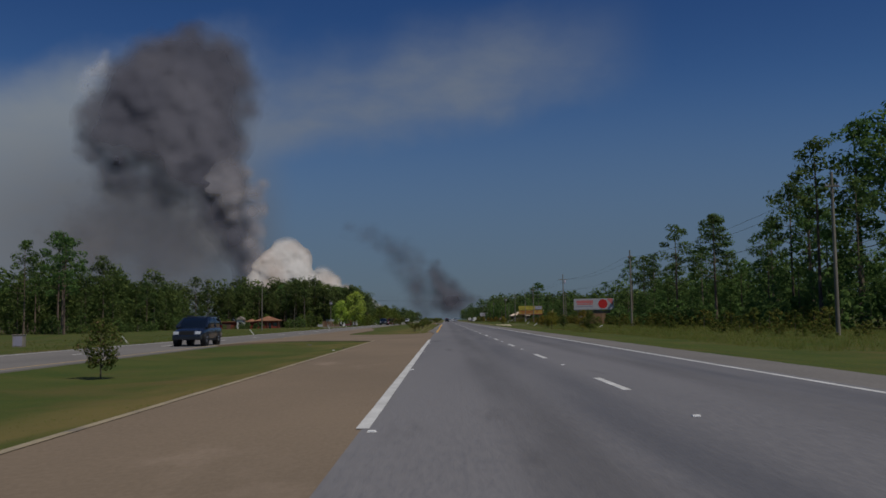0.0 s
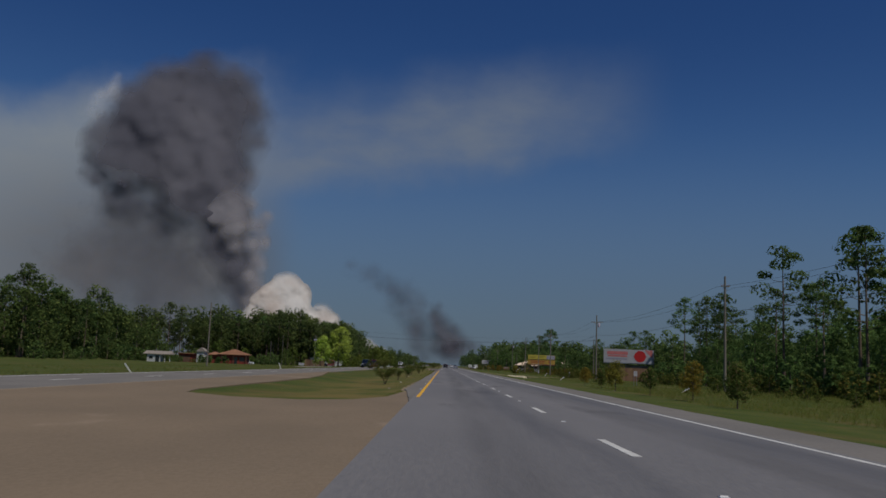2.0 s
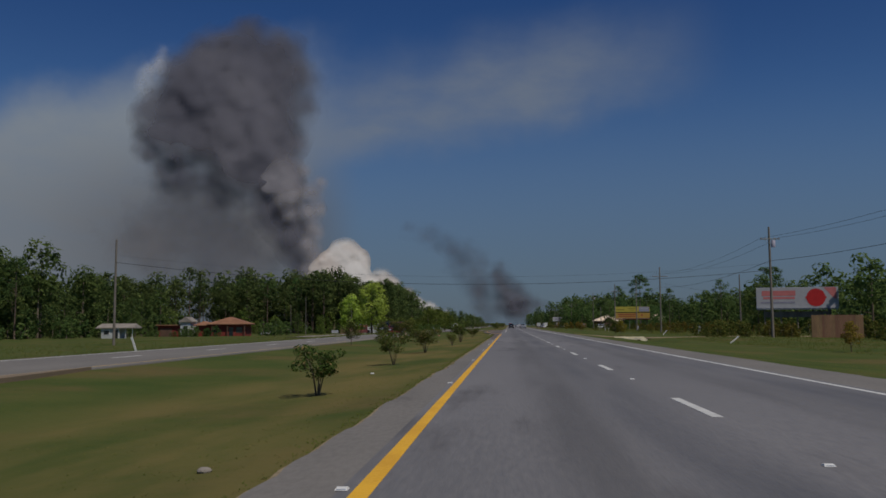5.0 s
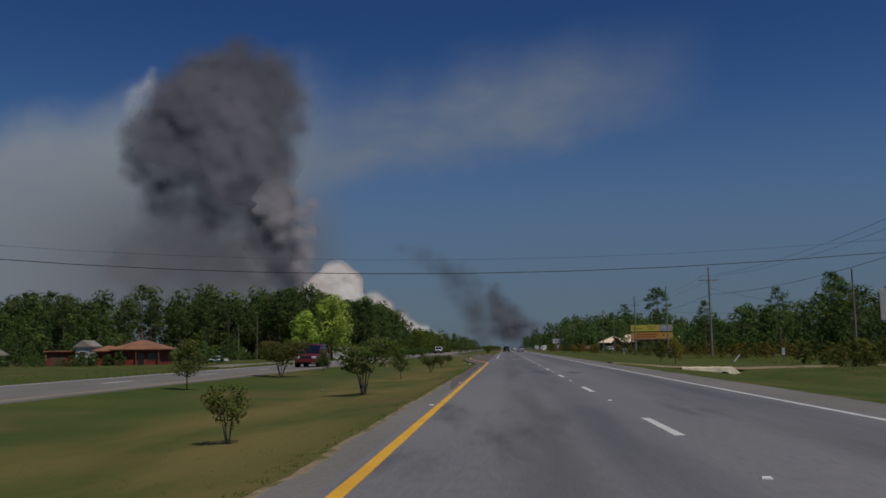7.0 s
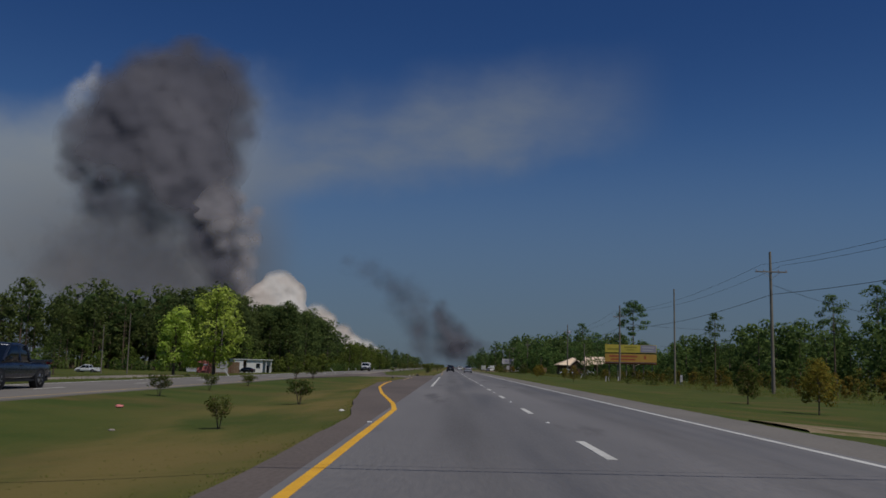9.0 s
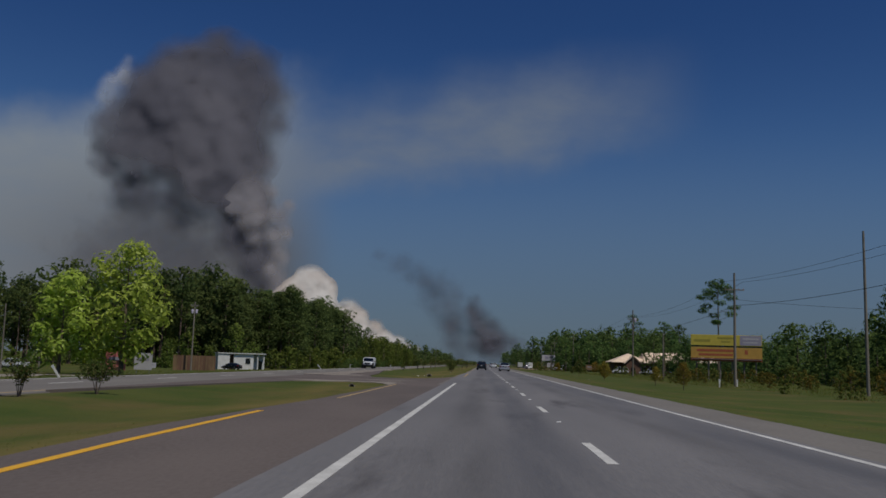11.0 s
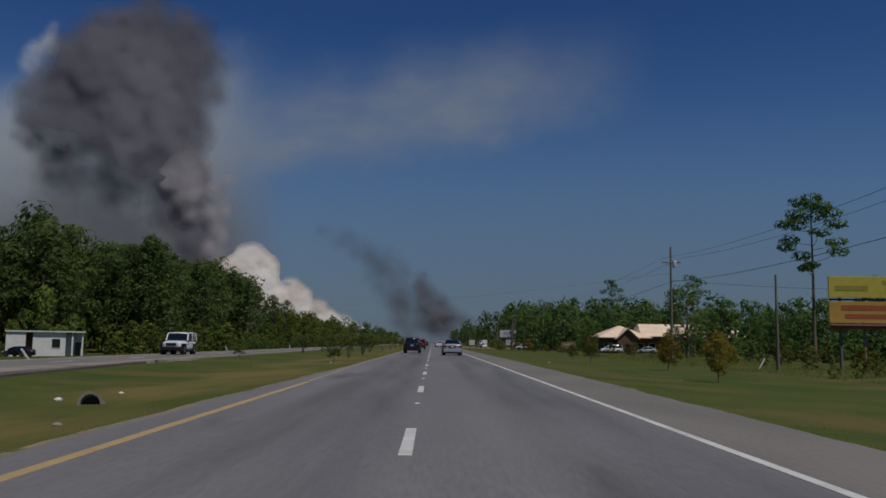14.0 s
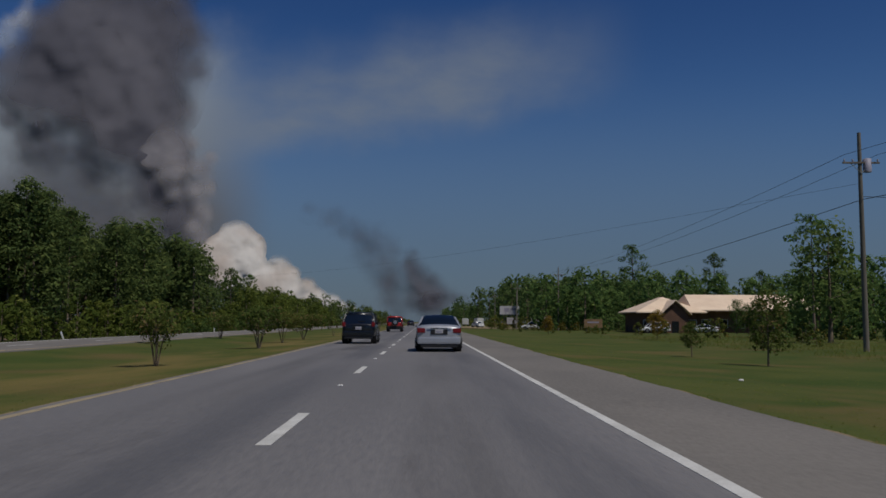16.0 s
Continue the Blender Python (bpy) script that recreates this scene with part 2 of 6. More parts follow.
M_BARK = material("bark", lin(122, 108, 94), lin(84, 73, 63), 0.95, 0.8, 7.0, stretch=(1, 1, 0.3), bump=0.6, vary=0.3, spec=0.1)
M_PINE = foliage("pine_needles", lin(70, 92, 54), lin(94, 116, 64), lin(108, 126, 70))
M_PINE_DARK = foliage("dense_pine_needles", lin(70, 89, 53), lin(106, 121, 69), lin(118, 130, 76))
M_LEAF = foliage("broad_leaves", lin(68, 89, 51), lin(104, 122, 67), lin(118, 131, 75))
M_LEAF_LIGHT = foliage("light_leaves", lin(78, 100, 48), lin(118, 134, 64), lin(136, 146, 78))
M_BRIGHT = foliage("fresh_green_leaves", lin(142, 162, 66), lin(182, 198, 92), lin(200, 212, 120), 0.1)
M_MYRTLE = foliage("myrtle_leaves", lin(72, 88, 44), lin(108, 116, 60), lin(146, 124, 86))
M_AUTUMN = foliage("autumn_leaves", lin(124, 116, 52), lin(144, 114, 54), lin(112, 118, 56), 0.45)
M_RUST = foliage("rusty_leaves", lin(98, 92, 46), lin(128, 106, 52), lin(92, 102, 50), 0.3)
M_BRUSH = foliage("brush_leaves", lin(74, 90, 44), lin(112, 114, 58), lin(140, 122, 66))
M_POLE = material("weathered_pole_wood", lin(132, 124, 113), lin(98, 91, 83), 0.9, 0.7, 8.0, stretch=(1, 1, 0.15), bump=0.4, vary=0.25)
M_WIRE = plain("cable_black", lin(28, 28, 30), 0.6)
M_STEEL = plain("galvanised_steel", lin(150, 152, 155), 0.45, 0.7)
M_WHITE = plain("white_paint", lin(214, 212, 206), 0.6)
M_RED_BRICK = material("red_brick_wall", lin(138, 58, 47), lin(112, 48, 40), 0.9, 0.8, 14.0, bump=0.3)
M_TILE_ROOF = material("orange_brown_shingles", lin(146, 104, 78), lin(124, 86, 64), 0.9, 0.6, 12.0, lin(124, 84, 62), (0.6, 0.75), bump=0.4)
M_TAN_ROOF = material("tan_metal_roof", lin(236, 212, 184), lin(222, 196, 168), 0.55, 0.4, 8.0, bump=0.1)
M_BROWN_WALL = material("brown_brick_wall", lin(110, 82, 66), lin(88, 66, 54), 0.9, 0.8, 12.0, bump=0.3)
M_WOOD = material("weathered_fence_wood", lin(138, 108, 82), lin(112, 88, 68), 0.9, 0.8, 9.0, stretch=(1, 1, 0.2), bump=0.3, vary=0.3)
M_GREY_SIDING = material("grey_siding", lin(196, 196, 190), lin(176, 176, 172), 0.7, 0.5, 9.0, bump=0.15)
M_DARK_OPEN = plain("dark_window_glass", lin(30, 34, 40), 0.12, spec=0.8)
M_SIGN_WHITE = plain("sign_white", lin(178, 176, 178), 0.6)
M_SIGN_RED = plain("sign_red", lin(196, 36, 34), 0.6)
M_SIGN_PINK = plain("sign_pale_red", lin(206, 120, 116), 0.6)
M_SIGN_GREY = plain("sign_grey", lin(150, 146, 160), 0.6)
M_SIGN_YELLOW = plain("sign_yellow", lin(190, 172, 66), 0.6)
M_SIGN_ORANGE = plain("sign_orange", lin(182, 142, 62), 0.6)
M_SIGN_BROWN = plain("sign_brown_red", lin(160, 84, 50), 0.6)
M_SIGN_OLIVE = plain("sign_olive", lin(150, 140, 50), 0.6)
M_RUBBER = plain("tyre_rubber", lin(24, 24, 25), 0.85)
M_RIM = plain("alloy_rim", lin(176, 178, 182), 0.35, 0.8)
M_GLASS = plain("tinted_car_glass", lin(18, 24, 32), 0.06, spec=0.9)
M_TAIL = plain("tail_light_red", lin(118, 16, 20), 0.25)
M_LAMP = plain("headlight_clear", lin(210, 214, 220), 0.15)
M_TRIM = plain("black_plastic_trim", lin(24, 24, 26), 0.6)
M_SILVER = plain("silver_car_paint", lin(168, 170, 175), 0.36, 0.35, coat=0.5)
M_BLACKCAR = plain("dark_blue_black_car_paint", lin(14, 15, 20), 0.3, 0.0, coat=0.3)
M_REDCAR = plain("red_car_paint", lin(168, 34, 26), 0.3, 0.1, coat=0.8)
M_MAROON = plain("maroon_car_paint", lin(120, 32, 26), 0.3, 0.2, coat=0.8)
M_WHITECAR = plain("white_car_paint", lin(226, 226, 226), 0.35, coat=0.6)
M_BLUECAR = plain("dark_blue_car_paint", lin(34, 40, 54), 0.28, 0.3, coat=0.8)


# ---------------------------------------------------------------- building helpers
def mesh_ob(name, verts, faces, mat, parent=None, smooth=False):
    me = bpy.data.meshes.new(name)
    me.from_pydata([tuple(p) for p in verts], [], [tuple(f) for f in faces])
    me.materials.append(mat)
    if smooth:
        me.polygons.foreach_set("use_smooth", [True] * len(me.polygons))
    ob = new(name, me)
    ob.parent = parent
    return ob


def big_mesh(name, verts, faces, mat, parent=None):
    """A mesh from arrays; all faces have the same number of corners."""
    verts, faces = np.asarray(verts, np.float32), np.asarray(faces, np.int32)
    me = bpy.data.meshes.new(name)
    me.vertices.add(len(verts))
    me.vertices.foreach_set("co", verts.ravel())
    k = faces.shape[1]
    me.loops.add(faces.size)
    me.loops.foreach_set("vertex_index", faces.ravel())
    me.polygons.add(len(faces))
    me.polygons.foreach_set("loop_start", np.arange(0, faces.size, k, dtype=np.int32))
    me.update(calc_edges=True)
    me.materials.append(mat)
    ob = new(name, me)
    ob.parent = parent
    return ob


def part(name, bm, mat, parent, label="", smooth=False):
    me = bpy.data.meshes.new(name)
    bm.to_mesh(me)
    bm.free()
    me.materials.append(mat)
    if smooth:
        me.polygons.foreach_set("use_smooth", [True] * len(me.polygons))
    ob = new(name, me)
    ob.parent = parent
    if label:
        ob["label"] = label
    return ob


def thing(name, x, y, z=0.0, turn=0.0, label="", category="", group="", kind=""):
    ob = new(name)
    ob.matrix_basis = pose(x, y, z, 0, 0, turn)
    ob.empty_display_size = 0.3
    return tagged(ob, label, category, group, kind)


def box(bm, x0, x1, y0, y1, z0, z1, bevel=0.0):
    r = bmesh.ops.create_cube(bm, size=1.0)
    bmesh.ops.scale(bm, vec=(x1 - x0, y1 - y0, z1 - z0), verts=r["verts"])
    bmesh.ops.translate(bm, vec=((x0 + x1) / 2, (y0 + y1) / 2, (z0 + z1) / 2), verts=r["verts"])
    if bevel:
        edges = list({e for p in r["verts"] for e in p.link_edges})
        bmesh.ops.bevel(bm, geom=edges, offset=bevel, segments=2, affect="EDGES", profile=0.7)
    return bm


def boxed(x0, x1, y0, y1, z0, z1, bevel=0.0):
    return box(bmesh.new(), x0, x1, y0, y1, z0, z1, bevel)


def tube_arrays(points, radii, sides=6):
    """A tapered tube along points, as vertices and quads."""
    pts = [Vector(p) for p in points]
    vs, fs = [], []
    for i, (p, r) in enumerate(zip(pts, radii)):
        d = (pts[min(i + 1, len(pts) - 1)] - pts[max(i - 1, 0)]).normalized()
        s = d.cross(Vector((0.31, 0.95, 0.02))).normalized()
        t = d.cross(s)
        for j in range(sides):
            a = 2 * math.pi * j / sides
            vs.append(p + (s * math.cos(a) + t * math.sin(a)) * r)
    for i in range(len(pts) - 1):
        for j in range(sides):
            k = (j + 1) % sides
            fs.append((i * sides + j, i * sides + k, (i + 1) * sides + k, (i + 1) * sides + j))
    return [tuple(p) for p in vs], fs


def tubes(name, runs, mat, parent, sides=6):
    vs, fs = [], []
    for pts, radii in runs:
        a, b = tube_arrays(pts, radii, sides)
        n = len(vs)
        vs += a
        fs += [tuple(i + n for i in f) for f in b]
    return mesh_ob(name, vs, fs, mat, parent, True)


# ---------------------------------------------------------------- ground and roads
def lerp_table(table):
    xs, ys = zip(*table)
    return lambda q: float(np.interp(q, xs, ys))


# edges of the grass median: towards our lanes, and towards the far carriageway
median_r = lerp_table([(-200, -7.4), (52, -7.4), (53, -4.0), (78, -4.0), (79, -7.0), (84, -5.0), (90, -4.7), (243, -4.6), (246, -4.85), (252, -5.4), (266, -6.5), (286, -7.3), (300, -6.7),
                       (321, -6.6), (323, -3.6), (338, -3.6), (340, -6.6), (346, -5.1), (353, -4.2), (366, -4.2), (392, -3.9), (4000, -3.9)])
median_l = lerp_table([(-200, -15.9), (56, -15.9), (80, -12.1), (121, -12.3), (150, -15.9), (286, -15.9), (306, -13.4), (321, -13.0), (339, -10.5), (346, -11.2),
                       (372, -13.4), (400, -15.9), (4000, -15.9)])
profile = lerp_table([(-5000, -3.5), (-300, -2.6), (-120, -2.3), (-70, -2.0), (-40, -1.5), (-30, -0.9), (-24.6, -0.25), (-23.4, -0.16), (-15.8, -0.14), (-13, -0.07), (-6, -0.05), (6.0, -0.05),
                      (7.2, -0.14), (11, -0.42), (16, -0.55), (28, -0.45), (60, -0.5), (5000, -1.0)])


def ground_z(x, y):
    z = profile(x)
    if x < -24:                                # the land falls away from the road less before the houses
        z = -0.22 + (z + 0.22) * float(np.interp(y, (330, 440), (0.52, 1.0)))
    r, l = median_r(y), median_l(y)
    cross = 1.0 if (56 < y < 78 or 322 < y < 338) else 0.0
    if l < x < r and not cross:
        s = (x - l) / (r - l)
        near = min(abs(y - e) for e in (55, 79, 321, 339))
        z -= 0.26 * math.sin(math.pi * s) ** 0.8 * min(1.0, near / 22)
    if x < -26 or x > 8:
        z += 0.12 * noise.noise((x * 0.06, y * 0.06, 0.0))
    if 46 < y < 66 and -17 < x < -7:          # hollow before the drain under the first crossing
        z -= 0.4 * math.exp(-((x + 11.2) / 1.5) ** 2 - ((y - 53.0) / 1.4) ** 2)
    if 9 < x < 17 and 205 < y < 243:          # ditch running up to the culvert
        z -= 0.72 * math.exp(-((x - 12.7) / 2.4) ** 4) * min(1.0, (y - 205) / 16)
    return z


xs = sorted(set(list(np.arange(-40, 40.1, 1.0)) + list(np.arange(-120, 121, 8.0)) + [-4500, -2500, -1200, -600, -300, -200, 200, 300, 600, 1200, 2500, 4500]
                + [-4.6, -4.2, 5.9, 6.1, -15.9, -16.1, -23.4]))
ys = sorted(set(list(np.arange(-40, 560, 3.0)) + list(np.arange(560, 1200, 20.0)) + [-4500, -2000, -600, -200, -100, 1500, 2000, 3000, 4500]))
gv = [(x, y, ground_z(x, y)) for y in ys for x in xs]
nx = len(xs)
gf = [(j * nx + i, j * nx + i + 1, (j + 1) * nx + i + 1, (j + 1) * nx + i) for j in range(len(ys) - 1) for i in range(nx - 1)]
ground = mesh_ob("ground", gv, gf, M_GRASS, None, True)
tagged(ground, "mown roadside grass with dry brown patches", "ground", kind="structure")


def strip(name, left, right, y0, y1, step, top, mat, label, category="road", jag=(0.0, 0.0), thick=0.25, parent=None):
    """A slab between two edges that run along y; jag: how ragged each edge is."""
    yy = list(np.arange(y0, y1, step)) + [y1]
    vs, fs = [], []
    for q in yy:
        z = top(q) if callable(top) else top
        a = left(q) if callable(left) else left
        b = right(q) if callable(right) else right
        a += jag[0] * (noise.noise((q * 0.35, 1.7, 0)) + 0.6 * noise.noise((q * 1.3, 5.1, 0)))
        b += jag[1] * (noise.noise((q * 0.35, 8.3, 0)) + 0.6 * noise.noise((q * 1.3, 2.9, 0)))
        e = 0.05 if thick > 0.01 else 0.002
        vs += [(a - e, q, z - thick), (a, q, z), (b, q, z), (b + e, q, z - thick)]
    for i in range(len(yy) - 1):
        n = 4 * i
        for c in range(3):
            fs.append((n + c, n + c + 1, n + 5 + c, n + 4 + c))
    fs += [(3, 2, 1, 0), tuple(4 * (len(yy) - 1) + c for c in range(4))]
    ob = mesh_ob(name, vs, [f[::-1] for f in fs], mat, parent)
    return tagged(ob, label, category, kind="structure") if parent is None else ob


road = strip("road", lerp_table([(-80, -4.0), (366, -4.0), (392, -3.78), (2600, -3.78)]), 3.95, -80, 2600, 2.0, 0.0, M_ASPHALT, "worn grey asphalt of a two-lane carriageway with dark stains")
SHOULDER = lerp_table([(-80, 5.55), (130, 5.6), (195, 5.4), (240, 5.45), (350, 5.75), (410, 6.2), (2600, 6.2)])
strip("road_shoulder_right", 3.95, SHOULDER, -80, 2600, 0.5, -0.004, M_SHOULDER, "paler paved shoulder with a ragged edge", "shoulder", (0, 0.10))
strip("road_shoulder_left", lerp_table([(0, -4.02), (80, -4.02), (94, -4.7), (140, -4.62), (170, -4.46), (238, -4.42), (250, -4.2), (366, -4.2), (392, -3.86), (4000, -3.86)]), lerp_table([(80, -4.0), (366, -4.0), (392, -3.78), (1500, -3.78)]), 80, 1500, 0.4, -0.004, M_SHOULDER, "narrow grey shoulder crumbling into the grass", "shoulder", (0.11, 0))
strip("dirt_edge_left", lerp_table([(0, -4.3), (84, -4.3), (95, -4.95), (112, -4.88), (122, -4.74), (170, -4.64), (238, -4.6), (250, -4.42), (366, -4.42), (392, -4.08), (4000, -4.08)]), lerp_table([(82, -4.25), (366, -4.25), (392, -3.8), (1200, -3.8)]), 82, 1200, 0.5, -0.045, M_SAND, "sandy bare strip along the asphalt edge", "verge", (0.09, 0.0), 0.1)
strip("dirt_edge_right", lambda q: SHOULDER(q) - 0.2, lambda q: SHOULDER(q) + 0.18, -60, 1200, 0.5, -0.05, M_SAND, "sandy bare strip along the shoulder", "verge", (0.0, 0.22), 0.1)
far_road = strip("far_road", -23.2, -15.9, -120, 2400, 2.0, -0.10, M_SHOULDER, "pale grey asphalt of the opposite carriageway", jag=(0.06, 0.12))
strip("turn_lane", -7.45, -4.0, -80, 54, 1.0, -0.008, M_TAN, "tan chip-seal left-turn lane", jag=(0.05, 0))
strip("turn_lane_second", lerp_table([(200, -4.05), (208, -4.5), (243, -4.62), (246, -4.9), (252, -5.5), (266, -6.6), (286, -7.4), (300, -6.8), (322, -6.5)]), -4.0, 200, 322, 0.7, -0.003, M_BROWN, "brownish asphalt left-turn lane", jag=(0.06, 0))


def sheet(name, outline, top, mat, label, thick=0.2):
    bm = bmesh.new()
    vs = [bm.verts.new((x, y, top)) for x, y in outline]
    f = bm.faces.new(vs)
    if f.normal.z < 0:
        f.normal_flip()
    r = bmesh.ops.extrude_face_region(bm, geom=[f])
    bmesh.ops.translate(bm, vec=(0, 0, -thick), verts=[g for g in r["geom"] if isinstance(g, bmesh.types.BMVert)])
    bmesh.ops.triangulate(bm, faces=bm.faces[:])
    bmesh.ops.recalc_face_normals(bm, faces=bm.faces[:])
    return tagged(part(name, bm, mat, None), label, "road", kind="structure")


sheet("crossover", [(-4.0, 54), (-7.45, 53.4), (-7.55, 54.3), (-8.9, 56.0), (-10.4, 56.8), (-12.0, 57.5), (-13.8, 57.0), (-15.0, 54.6), (-15.9, 50), (-15.9, 152), (-14.6, 140), (-12.9, 124),
                    (-12.2, 112), (-12.1, 84), (-11.6, 80.6), (-9.6, 78.6), (-7.4, 78.5), (-5.9, 80.2), (-5.0, 84), (-4.7, 90), (-4.0, 90)], -0.036, M_TAN,
      "tan chip-seal crossing between the two carriageways", 0.3)
sheet("crossover_second", [(-4.0, 316), (-6.35, 316), (-6.6, 320), (-7.5, 323.0), (-9.6, 324.0), (-12.4, 322.8), (-13.4, 317), (-15.9, 300), (-15.9, 402), (-13.8, 378), (-12.2, 362), (-11.2, 346),
                           (-10.2, 340.4), (-8.0, 339.2), (-6.3, 341), (-5.1, 345.5), (-4.3, 353), (-4.0, 353)], -0.036, M_BROWN,
      "brownish asphalt crossing with pale concrete patches")


def ragged(outline, wear, seed):
    """The outline with its edges broken up, as of worn concrete."""
    out = []
    for i, (a, b) in enumerate(zip(outline, outline[1:] + outline[:1])):
        n = max(2, int(math.dist(a, b) / 0.3))
        for k in range(n):
            x, y = a[0] + (b[0] - a[0]) * k / n, a[1] + (b[1] - a[1]) * k / n
            out.append((x + wear * noise.noise((x * 1.7, y * 1.1, seed)), y + 2.2 * wear * noise.noise((x * 1.3, y * 0.9, seed + 7.0))))
    return out


for i, (x0, x1, y0, y1) in enumerate([(-14.5, -9.0, 324.4, 326.2), (-11.5, -6.2, 329.9, 331.5), (-15.2, -11.6, 343.0, 350.0), (-9.0, -5.8, 326.4, 327.5)]):
    n = 40
    pts = []
    for k in range(n):
        a = 2 * math.pi * k / n
        r = 0.85 + 0.55 * noise.noise((math.cos(a) * 1.6, math.sin(a) * 1.6, i * 3.0 + 1))
        pts.append(((x0 + x1) / 2 + (x1 - x0) / 2 * r * math.cos(a), (y0 + y1) / 2 + (y1 - y0) / 2 * r * math.sin(a)))
    sheet("concrete_patch", pts, -0.030, M_CONCRETE, "pale worn concrete patch in the crossing", 0.05)
sheet("nose_apron", ragged([(-6.3, 314), (-5.9, 319), (-6.0, 323.0), (-7.4, 325.0), (-9.7, 325.6), (-12.2, 324.4), (-13.6, 318), (-12.6, 322.2), (-9.7, 323.6), (-7.8, 322.8), (-6.9, 320.0)], 0.16, 2.0), -0.029, M_CONCRETE,
      "pale sandy concrete round the end of the median", 0.1)
strip("concrete_apron", -16.7, lerp_table([(346, -13.6), (366, -14.2), (384, -15.0), (412, -15.9)]), 346, 412, 0.8, -0.028, M_CONCRETE, "pale broken concrete edge along the opposite carriageway", "road", (0.2, 0.45), 0.2)
dx_ = np.arange(5.9, 60.1, 0.9)
dv, df = [], []
for i, x in enumerate(dx_):                     # driveway over the culvert, draped on the verge
    e = 0.25 * noise.noise((x * 0.4, 3.3, 0))
    for y, lift in ((242.0 + e, -0.04), (242.3 + e, 0.05), (244.2, 0.07), (246.2 + e, 0.05), (246.6 + e, -0.04)):
        dv.append((x, y, ground_z(x, max(y, 243.5)) + lift))
    if i:
        df += [(5 * i + c - 5, 5 * i + c, 5 * i + c + 1, 5 * i + c - 4) for c in range(4)]
tagged(mesh_ob("driveway", dv, df, M_SAND, None), "sandy driveway into the lot", "driveway", kind="structure")


fv, ff = [], []
for i, y in enumerate(np.arange(286.0, 354.1, 2.0)):      # pale gravel strip beyond the opposite carriageway
    e = 0.4 * noise.noise((y * 0.2, 7.7, 0))
    for x in (-44.2 + e, -43.6 + e, -41.5, -39.4 - e, -38.8 - e):
        fv.append((x, y, ground_z(x, y) + (0.10 if -44 < x < -39 else -0.05)))
    if i:
        ff += [(5 * i + c - 5, 5 * i + c - 4, 5 * i + c + 1, 5 * i + c) for c in range(4)]
tagged(mesh_ob("frontage_strip", fv, ff, M_CONCRETE, None), "pale gravel strip beyond the opposite carriageway", "driveway", kind="structure")


lv, lf = [], []
for i, y in enumerate(np.arange(612.0, 741.0, 4.0)):      # bare sandy lot beside the far shoulder
    e = 1.2 * noise.noise((y * 0.09, 4.4, 0))
    for x in (7.4 + 0.3 * e, 12.0, 18.0, 26.0, 34.0 + 2 * e):
        lv.append((x, y, ground_z(x, y) + 0.05))
    if i:
        lf += [(5 * i + c - 5, 5 * i + c - 4, 5 * i + c + 1, 5 * i + c) for c in range(4)]
tagged(mesh_ob("sandy_lot", lv, lf, M_SAND, None), "bare sandy parking lot beside the far shoulder", "lot", kind="structure")


# ---- painted lines and reflectors
def mark(name, x, y0, y1, width, mat, label, z=0.005, parent=None, bend=None):
    yy = np.arange(y0, y1, 1.0).tolist() + [y1]
    f = bend or (lambda q: x)
    return strip(name, lambda q: f(q) - width / 2, lambda q: f(q) + width / 2, y0, y1, 1.0, z, mat, label, "road marking", (0.006, 0.006), 0.004)


mark("edge_line_right", 3.8, -80, 2400, 0.14, M_WHITE_PAINT, "solid white edge line, a little worn", bend=lerp_table([(-80, 3.7), (300, 3.71), (340, 3.8), (400, 3.88), (2400, 3.88)]))
mark("turn_lane_line", -3.99, 10.0, 54.3, 0.15, M_WHITE_PAINT, "solid white line beside the turn lane")
mark("turn_lane_line_far", -3.99, -60, -2.0, 0.14, M_WHITE_PAINT, "solid white line beside the turn lane")
yellow_bend = lerp_table([(84, -3.82), (247, -3.8), (251, -4.1), (262, -5.3), (273, -6.25), (284, -6.7), (300, -6.9)])
mark("yellow_line", -3.8, 83.8, 292, 0.145, M_YELLOW_PAINT, "solid yellow edge line bending into the turn lane", bend=yellow_bend)
mark("turn_lane_line_second", -3.34, 277, 326, 0.15, M_WHITE_PAINT, "solid white line beside the second turn lane")
mark("yellow_line_second", -3.4, 353.5, 373, 0.16, M_FADED_YELLOW, "solid yellow edge line, partly faded")
mark("edge_line_left", -3.62, 373.1, 2400, 0.13, M_PALE_LINE, "pale worn edge line, its yellow nearly gone", bend=lerp_table([(373, -3.42), (392, -3.66), (2400, -3.66)]))
mark("kerb_paint", -7.36, -60, 53.6, 0.12, M_PALE_LINE, "faded yellow edge line of the turn lane")
mark("kerb_paint_second", -6.3, 300, 319, 0.12, M_FADED_YELLOW, "faded yellow edge line of the second turn lane")
mark("far_edge_line", -16.5, -100, 2200, 0.12, M_FADED_YELLOW, "faded yellow line of the opposite carriageway", -0.094)
mark("far_edge_line_white", -22.7, -100, 2200, 0.12, M_WHITE_PAINT, "white edge line of the opposite carriageway", -0.094)

